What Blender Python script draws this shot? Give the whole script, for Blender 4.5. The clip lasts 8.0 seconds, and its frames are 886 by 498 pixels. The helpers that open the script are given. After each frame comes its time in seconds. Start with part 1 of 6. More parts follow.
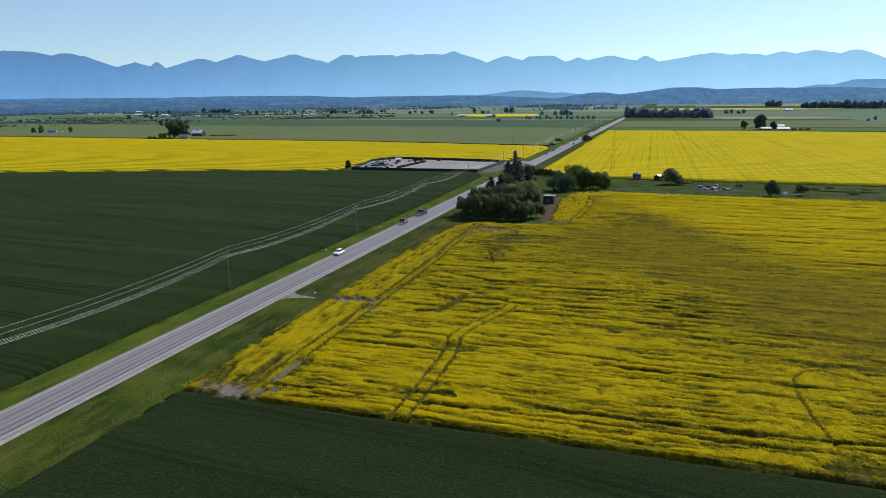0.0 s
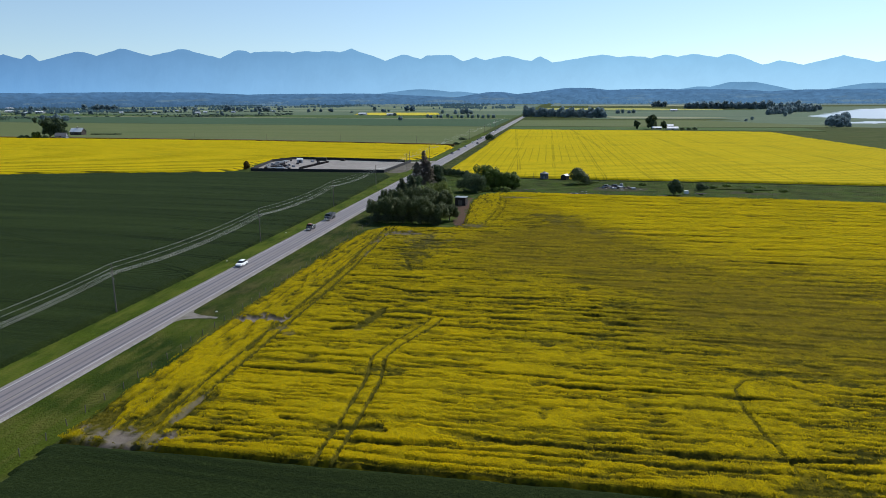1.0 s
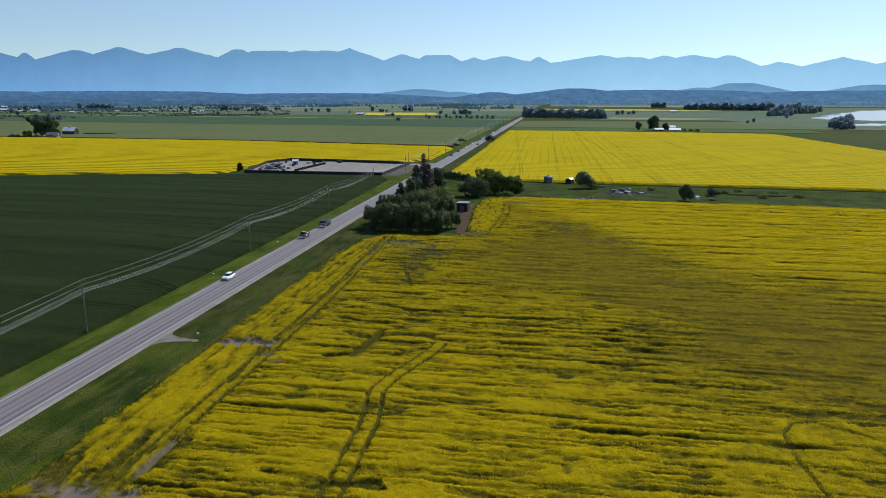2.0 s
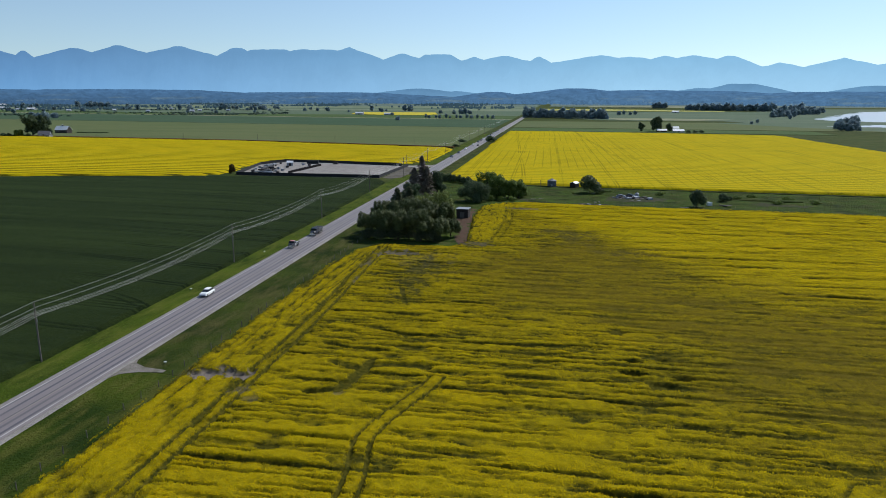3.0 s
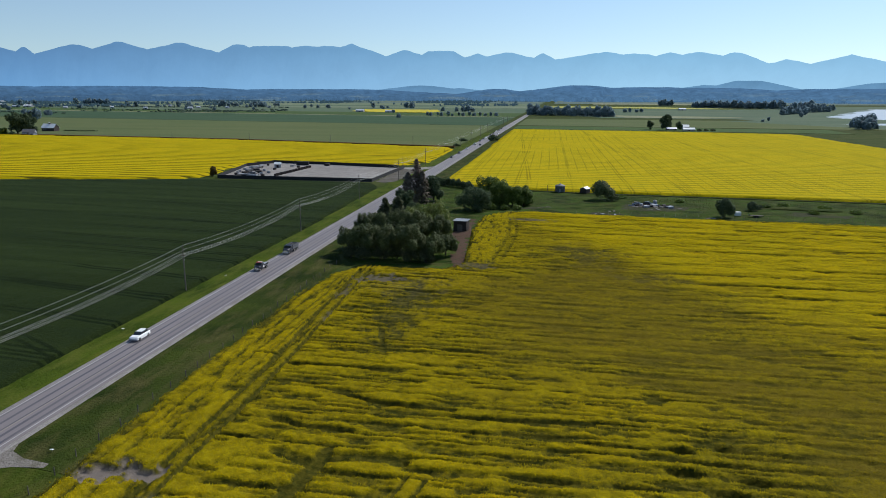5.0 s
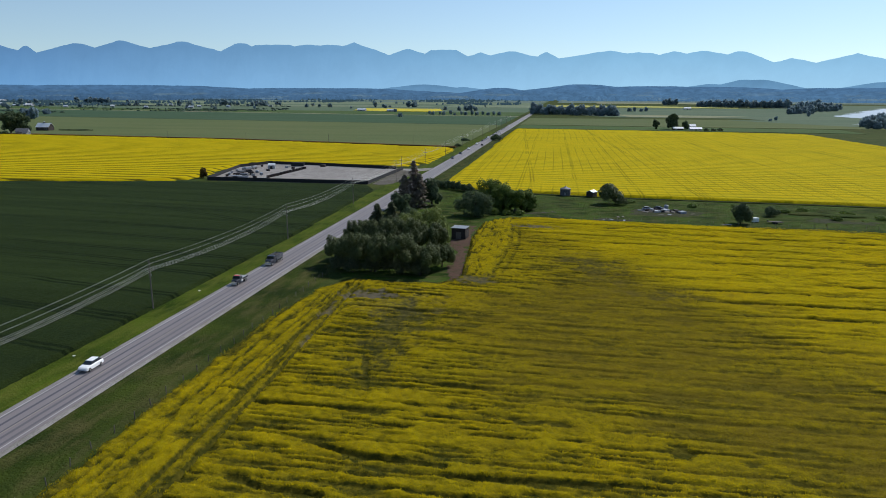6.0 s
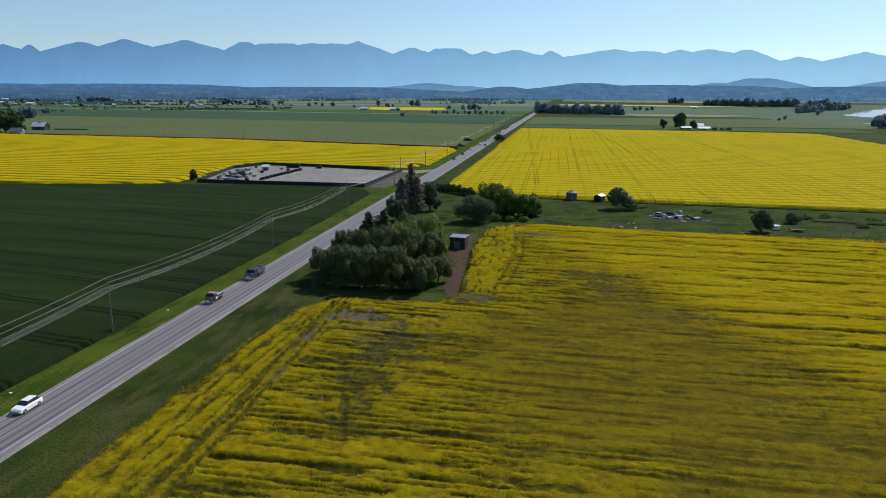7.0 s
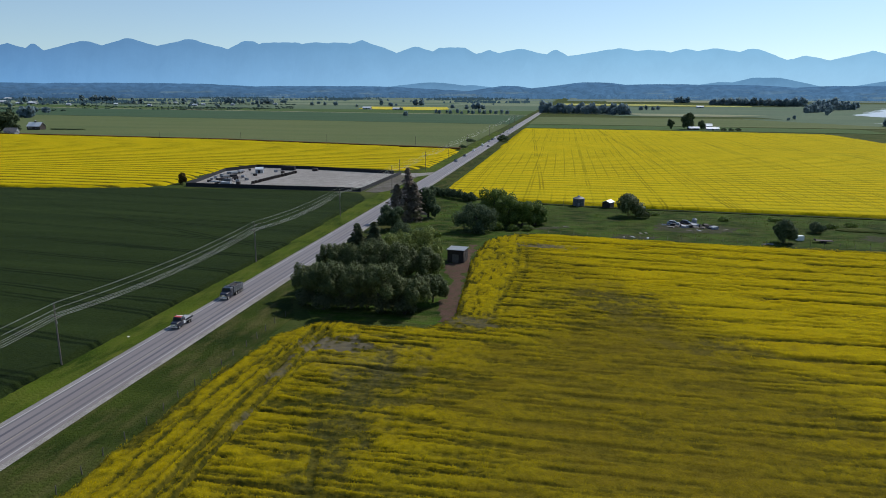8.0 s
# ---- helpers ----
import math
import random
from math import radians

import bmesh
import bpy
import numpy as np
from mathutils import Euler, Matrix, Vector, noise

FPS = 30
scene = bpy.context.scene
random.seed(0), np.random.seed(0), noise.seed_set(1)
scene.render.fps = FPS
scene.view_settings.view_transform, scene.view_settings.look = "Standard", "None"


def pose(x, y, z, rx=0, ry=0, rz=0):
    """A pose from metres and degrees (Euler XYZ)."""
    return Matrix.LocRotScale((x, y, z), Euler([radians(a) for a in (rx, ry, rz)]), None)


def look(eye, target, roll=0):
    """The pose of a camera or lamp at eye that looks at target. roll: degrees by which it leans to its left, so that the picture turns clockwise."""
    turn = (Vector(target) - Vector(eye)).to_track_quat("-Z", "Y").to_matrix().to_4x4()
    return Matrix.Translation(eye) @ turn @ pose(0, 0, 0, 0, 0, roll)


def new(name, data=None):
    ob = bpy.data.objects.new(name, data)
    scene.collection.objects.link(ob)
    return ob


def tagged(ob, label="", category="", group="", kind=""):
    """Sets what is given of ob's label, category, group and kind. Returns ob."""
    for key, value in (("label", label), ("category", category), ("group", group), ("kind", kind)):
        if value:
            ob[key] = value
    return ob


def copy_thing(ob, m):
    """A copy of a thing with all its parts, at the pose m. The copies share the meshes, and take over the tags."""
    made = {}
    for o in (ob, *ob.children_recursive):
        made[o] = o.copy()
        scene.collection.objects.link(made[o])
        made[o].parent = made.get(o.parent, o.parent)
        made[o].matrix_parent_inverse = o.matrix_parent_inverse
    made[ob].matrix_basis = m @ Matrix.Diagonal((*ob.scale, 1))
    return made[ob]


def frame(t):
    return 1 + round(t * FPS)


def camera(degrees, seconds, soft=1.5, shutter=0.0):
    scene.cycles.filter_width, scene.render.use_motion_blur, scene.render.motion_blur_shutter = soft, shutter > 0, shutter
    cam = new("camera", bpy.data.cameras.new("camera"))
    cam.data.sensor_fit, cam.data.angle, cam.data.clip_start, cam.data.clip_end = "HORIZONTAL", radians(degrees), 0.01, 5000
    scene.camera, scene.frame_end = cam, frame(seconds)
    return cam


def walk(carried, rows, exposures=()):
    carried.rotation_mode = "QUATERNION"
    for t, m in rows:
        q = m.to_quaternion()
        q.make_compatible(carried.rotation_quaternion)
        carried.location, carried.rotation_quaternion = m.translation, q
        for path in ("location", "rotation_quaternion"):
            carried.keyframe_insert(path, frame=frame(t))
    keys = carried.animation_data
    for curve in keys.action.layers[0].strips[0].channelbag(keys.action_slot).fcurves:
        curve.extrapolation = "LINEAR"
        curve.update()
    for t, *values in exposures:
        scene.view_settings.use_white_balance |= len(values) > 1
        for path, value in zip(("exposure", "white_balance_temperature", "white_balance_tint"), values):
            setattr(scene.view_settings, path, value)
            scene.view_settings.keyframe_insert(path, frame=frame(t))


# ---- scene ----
cam = camera(65.9, 8.0, 0.9)
METRES, EYE, TILT, LEAN, TURN = 125.0, 47.0, 0.0, 0.0, 18.2
ROWS = [
    (0.0, 0.0, 0.0, 0.0, -0.18, -12.46, 0.82),
    (0.5, -0.0169, 0.046, 0.0001, -5.24, -12.58, 0.57),
    (1.0, -0.0252, 0.0948, -0.0001, -8.45, -12.66, 0.33),
    (1.5, -0.0247, 0.1508, 0.0003, -8.55, -12.67, 0.23),
    (2.0, -0.0194, 0.2094, 0.0013, -8.61, -12.66, 0.09),
    (3.5, 0.0148, 0.3953, 0.0027, -8.57, -12.74, -0.16),
    (4.0, 0.0298, 0.4589, 0.0019, -8.51, -12.8, -0.16),
    (4.5, 0.0455, 0.5229, 0.0017, -8.43, -12.88, -0.15),
    (6.0, 0.0957, 0.7156, -0.0027, -8.07, -13.01, -0.16),
    (6.5, 0.1127, 0.7798, -0.0038, -7.9, -13.06, -0.16),
    (7.0, 0.1297, 0.8444, -0.0039, -7.72, -13.11, -0.15),
    (7.5, 0.1465, 0.9087, -0.0029, -7.55, -13.14, -0.15),
    (8.0, 0.1633, 0.974, -0.0025, -7.36, -13.17, -0.17),
]
walk(cam, [(t, pose(0, 0, EYE, TILT, LEAN, TURN) @ pose(METRES * x, METRES * y, METRES * z, 90 + pitch, roll, yaw)) for t, x, y, z, yaw, pitch, roll in ROWS],
     exposures=[(0.0, 0.15, 6150, 10), (2.5, -0.04, 6150, 10), (8.0, -0.1, 6150, 10)])

# ---- light: a high sun ahead and to the right, clear sky ----
SUN_AZIMUTH, SUN_HEIGHT, SUN_POWER, SKY_POWER = 36.0, 43.0, 5.0, 0.119
world = bpy.data.worlds.new("sky")
scene.world = world
world.use_nodes = True
wn = world.node_tree.nodes
sky = wn.new("ShaderNodeTexSky")
sky.sky_type = "NISHITA"
sky.sun_disc = False
sky.sun_elevation, sky.sun_rotation = radians(SUN_HEIGHT), radians(SUN_AZIMUTH)
sky.altitude, sky.air_density, sky.dust_density, sky.ozone_density = 300, 1.25, 0.2, 2.4
wn["Background"].inputs["Strength"].default_value = SKY_POWER
# clear dry air: the pale rim of the sky lies below the hills
coord, lift = wn.new("ShaderNodeTexCoord"), wn.new("ShaderNodeMapping")
lift.inputs["Location"].default_value = (0, 0, 0.06)
world.node_tree.links.new(coord.outputs["Generated"], lift.inputs["Vector"])
world.node_tree.links.new(lift.outputs[0], sky.inputs["Vector"])
world.node_tree.links.new(sky.outputs[0], wn["Background"].inputs["Color"])
sun = new("sun", bpy.data.lights.new("sun", "SUN"))
sun.data.energy, sun.data.angle, sun.data.color = SUN_POWER, radians(0.53), (1.0, 0.95, 0.87)
sun.matrix_world = look((1000 * math.sin(radians(SUN_AZIMUTH)) * math.cos(radians(SUN_HEIGHT)),
                         1000 * math.cos(radians(SUN_AZIMUTH)) * math.cos(radians(SUN_HEIGHT)),
                         1000 * math.sin(radians(SUN_HEIGHT))), (0, 0, 0))


# ---- materials ----
def shader(name):
    m = bpy.data.materials.new(name)
    m.use_nodes = True
    t = m.node_tree
    t.nodes.clear()
    return m, t


def node(t, kind, values=None, operation="", data_type="", attribute_name="", bands_direction=""):
    n = t.nodes.new(kind)
    if operation:
        n.operation = operation
    if data_type:
        n.data_type = data_type
    if attribute_name:
        n.attribute_name = attribute_name
    if bands_direction:
        n.bands_direction = bands_direction
    for key, value in (values or {}).items():
        if isinstance(value, bpy.types.NodeSocket):
            t.links.new(value, n.inputs[key])
        else:
            n.inputs[key].default_value = value
    return n


def rgb(c):
    return (*c, 1.0)


def noise_at(t, vector, scale, detail=4.0, rough=0.55, stretch=None):
    if stretch:
        vector = node(t, "ShaderNodeVectorMath", {0: vector, 1: stretch}, operation="MULTIPLY").outputs[0]
    return node(t, "ShaderNodeTexNoise", {"Vector": vector, "Scale": scale, "Detail": detail, "Roughness": rough}).outputs["Fac"]


def spread(t, value, low, high):
    return node(t, "ShaderNodeMapRange", {"Value": value, "From Min": low, "From Max": high}).outputs[0]


def blend(t, fac, a, b):
    n = node(t, "ShaderNodeMix", {0: fac}, data_type="RGBA")
    for i, v in ((6, a), (7, b)):
        if isinstance(v, bpy.types.NodeSocket):
            t.links.new(v, n.inputs[i])
        else:
            n.inputs[i].default_value = rgb(v)
    return n.outputs[2]


def finish(t, colour, rough=0.9, metal=0.0, bump=None, bump_size=0.1, through_light=0.0, specular=0.3, power=1.0, sheen=0.0, bloom_tint=(0.9, 0.88, 0.92, 1.0)):
    """The surface: a principled shader, or with through_light a leaf that also passes light."""
    values = {"Base Color": colour, "Roughness": rough, "Metallic": metal, "Specular IOR Level": specular}
    if sheen:
        values.update({"Sheen Weight": sheen, "Sheen Roughness": 0.6, "Sheen Tint": bloom_tint})
    if not isinstance(colour, bpy.types.NodeSocket):
        values["Base Color"] = rgb(colour)
    if bump is not None:
        values["Normal"] = node(t, "ShaderNodeBump", {"Height": bump, "Distance": bump_size, "Strength": power}).outputs[0]
    surface = node(t, "ShaderNodeBsdfPrincipled", values).outputs[0]
    if through_light:
        thin = node(t, "ShaderNodeBsdfTranslucent", {"Color": values["Base Color"]}).outputs[0]
        surface = node(t, "ShaderNodeMixShader", {0: through_light, 1: surface, 2: thin}).outputs[0]
    t.links.new(surface, node(t, "ShaderNodeOutputMaterial").inputs[0])


def place(t):
    return node(t, "ShaderNodeNewGeometry").outputs["Position"]


def local(t):
    return node(t, "ShaderNodeTexCoord").outputs["Object"]


def plain(name, a, b, scale=2.0, rough=0.8, metal=0.0, bump=0.02, fine=8.0, specular=0.3):
    """Two tones of one surface, mixed at two scales, with fine relief."""
    m, t = shader(name)
    at = local(t)
    big, small = noise_at(t, at, scale), noise_at(t, at, scale * fine)
    fac = node(t, "ShaderNodeMath", {0: spread(t, big, 0.3, 0.7), 1: spread(t, small, 0.25, 0.75)}, operation="MULTIPLY").outputs[0]
    finish(t, blend(t, fac, a, b), rough, metal, small, bump, specular=specular)
    return m


def land(name, a, b, c, big=0.01, mid=0.08, fine=1.2, stretch=None, bump=0.25, through_light=0.0, rows=None):
    """Ground or crop: three tones mixed by patches, streaks and grain; rows: (metres apart, strength, tone)."""
    m, t = shader(name)
    at = place(t)
    n1, n2, n3 = noise_at(t, at, big), noise_at(t, at, mid, 5.0, 0.6, stretch), noise_at(t, at, fine, 3.0, 0.7)
    colour = blend(t, spread(t, n1, 0.35, 0.65), a, b)
    colour = blend(t, spread(t, n2, 0.45, 0.7), colour, c)
    grain = node(t, "ShaderNodeMath", {0: spread(t, n3, 0.3, 0.75), 1: 0.45}, operation="MULTIPLY").outputs[0]
    colour = blend(t, grain, colour, tuple(0.35 * v for v in a))
    if rows:
        wave = node(t, "ShaderNodeTexWave", {"Vector": at, "Scale": 0.314 / rows[0], "Distortion": 1.5, "Detail": 2.0, "Detail Scale": 0.15},
                    bands_direction=rows[3] if len(rows) > 3 else "Y").outputs["Fac"]
        line = node(t, "ShaderNodeMath", {0: spread(t, wave, 0.75, 1.0), 1: rows[1]}, operation="MULTIPLY").outputs[0]
        colour = blend(t, line, colour, rows[2])
    finish(t, colour, 0.95, 0.0, n3, bump, through_light, 0.03)
    return m


def track_lines(t, at, colour, spacing, half, way, seed, tone, force=1.0, wander=45.0, broken=0.05, wide=0.8):
    """Pairs of wheel tracks across a crop, every 2 x spacing metres square to way, wandering and broken."""
    shift = noise_at(t, at, seed, 2.0)
    along = node(t, "ShaderNodeVectorMath", {0: at, 1: way}, operation="DOT_PRODUCT").outputs["Value"]
    along = node(t, "ShaderNodeMath", {0: shift, 1: wander, 2: along}, operation="MULTIPLY_ADD").outputs[0]
    off = node(t, "ShaderNodeMath", {0: along, 1: spacing}, operation="PINGPONG").outputs[0]
    pair = node(t, "ShaderNodeMath", {0: node(t, "ShaderNodeMath", {0: off, 1: half}, operation="SUBTRACT").outputs[0]}, operation="ABSOLUTE").outputs[0]
    line = node(t, "ShaderNodeMapRange", {"Value": pair, "From Min": 0.65 * wide, "From Max": 0.25 * wide, "To Max": force}).outputs[0]
    line = node(t, "ShaderNodeMath", {0: line, 1: spread(t, noise_at(t, at, broken, 3.0), 0.38, 0.55)}, operation="MULTIPLY").outputs[0]
    return blend(t, line, colour, tone)


def bloom_material(name, yellow, pale, leaf, sparse, soil, low=0.70, high=1.15, tracks=()):
    """Rape in flower: 'bloom' is how thickly a spot flowers, 'bare' how much soil or dead growth shows."""
    m, t = shader(name)
    at = place(t)
    bloom = node(t, "ShaderNodeAttribute", attribute_name="bloom").outputs["Fac"]
    bare = node(t, "ShaderNodeAttribute", attribute_name="bare").outputs["Fac"]
    n1, n2, n3 = noise_at(t, at, 0.05), noise_at(t, at, 0.9, 4.0, 0.65), noise_at(t, at, 4.5, 2.0, 0.7)
    flowers = blend(t, spread(t, n1, 0.35, 0.65), yellow, pale)
    speck = node(t, "ShaderNodeMath", {0: n3, 1: 0.22}, operation="MULTIPLY").outputs[0]
    fac = node(t, "ShaderNodeMath", {0: bloom, 1: speck}, operation="ADD").outputs[0]
    fac = node(t, "ShaderNodeMath", {0: fac, 1: node(t, "ShaderNodeMath", {0: n2, 1: 0.4}, operation="MULTIPLY").outputs[0]}, operation="ADD").outputs[0]
    green = blend(t, spread(t, n2, 0.4, 0.62), leaf, sparse)
    colour = blend(t, spread(t, fac, low, high), green, flowers)
    for spacing, half, way, seed, force, wide, broken in tracks:
        colour = track_lines(t, at, colour, spacing, half, way, seed, (0.26, 0.205, 0.01), force, 4.0, broken, wide)
    faded = node(t, "ShaderNodeAttribute", attribute_name="faded").outputs["Fac"]
    colour = blend(t, faded, colour, blend(t, spread(t, n3, 0.32, 0.68), blend(t, n2, (0.12, 0.094, 0.014), (0.20, 0.148, 0.015)), blend(t, n2, (0.23, 0.172, 0.014), (0.33, 0.255, 0.018))))
    colour = blend(t, bare, colour, soil)
    finish(t, colour, 0.9, 0.0, n3, 0.2, 0.48, 0.03)
    return m


def leaf_material(name, a, b, through_light=0.45, rough=0.7, specular=0.08):
    m, t = shader(name)
    rnd = node(t, "ShaderNodeNewGeometry").outputs["Random Per Island"]
    finish(t, blend(t, rnd, a, b), rough, 0.0, None, 0, through_light, specular)
    return m


def haze_glow_material(name, surface, low, high, top, share, mid=0.01, uneven=0.05, clearings=0.0):
    """Far mountains and hills, part of the backdrop: forest with the haze of kilometres of air painted on as emission.
    low, high: the painted haze's colour at the foot and at the height top, each away from the sun and towards it."""
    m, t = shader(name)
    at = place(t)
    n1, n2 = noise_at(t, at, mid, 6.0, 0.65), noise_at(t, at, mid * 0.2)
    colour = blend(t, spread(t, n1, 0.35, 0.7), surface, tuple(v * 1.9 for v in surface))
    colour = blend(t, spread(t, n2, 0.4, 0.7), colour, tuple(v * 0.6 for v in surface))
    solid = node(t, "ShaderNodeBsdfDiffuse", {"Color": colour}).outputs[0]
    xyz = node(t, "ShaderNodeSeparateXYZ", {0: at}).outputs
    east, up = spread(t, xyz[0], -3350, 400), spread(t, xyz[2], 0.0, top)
    # Haze painted as emission, graded by height and by bearing to the sun.
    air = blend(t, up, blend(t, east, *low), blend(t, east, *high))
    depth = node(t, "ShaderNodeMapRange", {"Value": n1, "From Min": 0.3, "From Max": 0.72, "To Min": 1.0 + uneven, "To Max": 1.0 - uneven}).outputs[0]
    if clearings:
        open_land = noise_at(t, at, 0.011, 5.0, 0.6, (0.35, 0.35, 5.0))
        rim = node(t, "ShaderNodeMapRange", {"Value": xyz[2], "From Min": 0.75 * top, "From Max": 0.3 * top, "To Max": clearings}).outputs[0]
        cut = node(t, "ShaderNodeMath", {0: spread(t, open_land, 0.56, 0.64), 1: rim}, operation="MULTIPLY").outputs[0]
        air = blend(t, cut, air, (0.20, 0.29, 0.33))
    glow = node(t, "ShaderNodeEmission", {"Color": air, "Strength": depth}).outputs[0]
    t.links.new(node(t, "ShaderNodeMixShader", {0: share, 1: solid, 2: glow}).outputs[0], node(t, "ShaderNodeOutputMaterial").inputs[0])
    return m


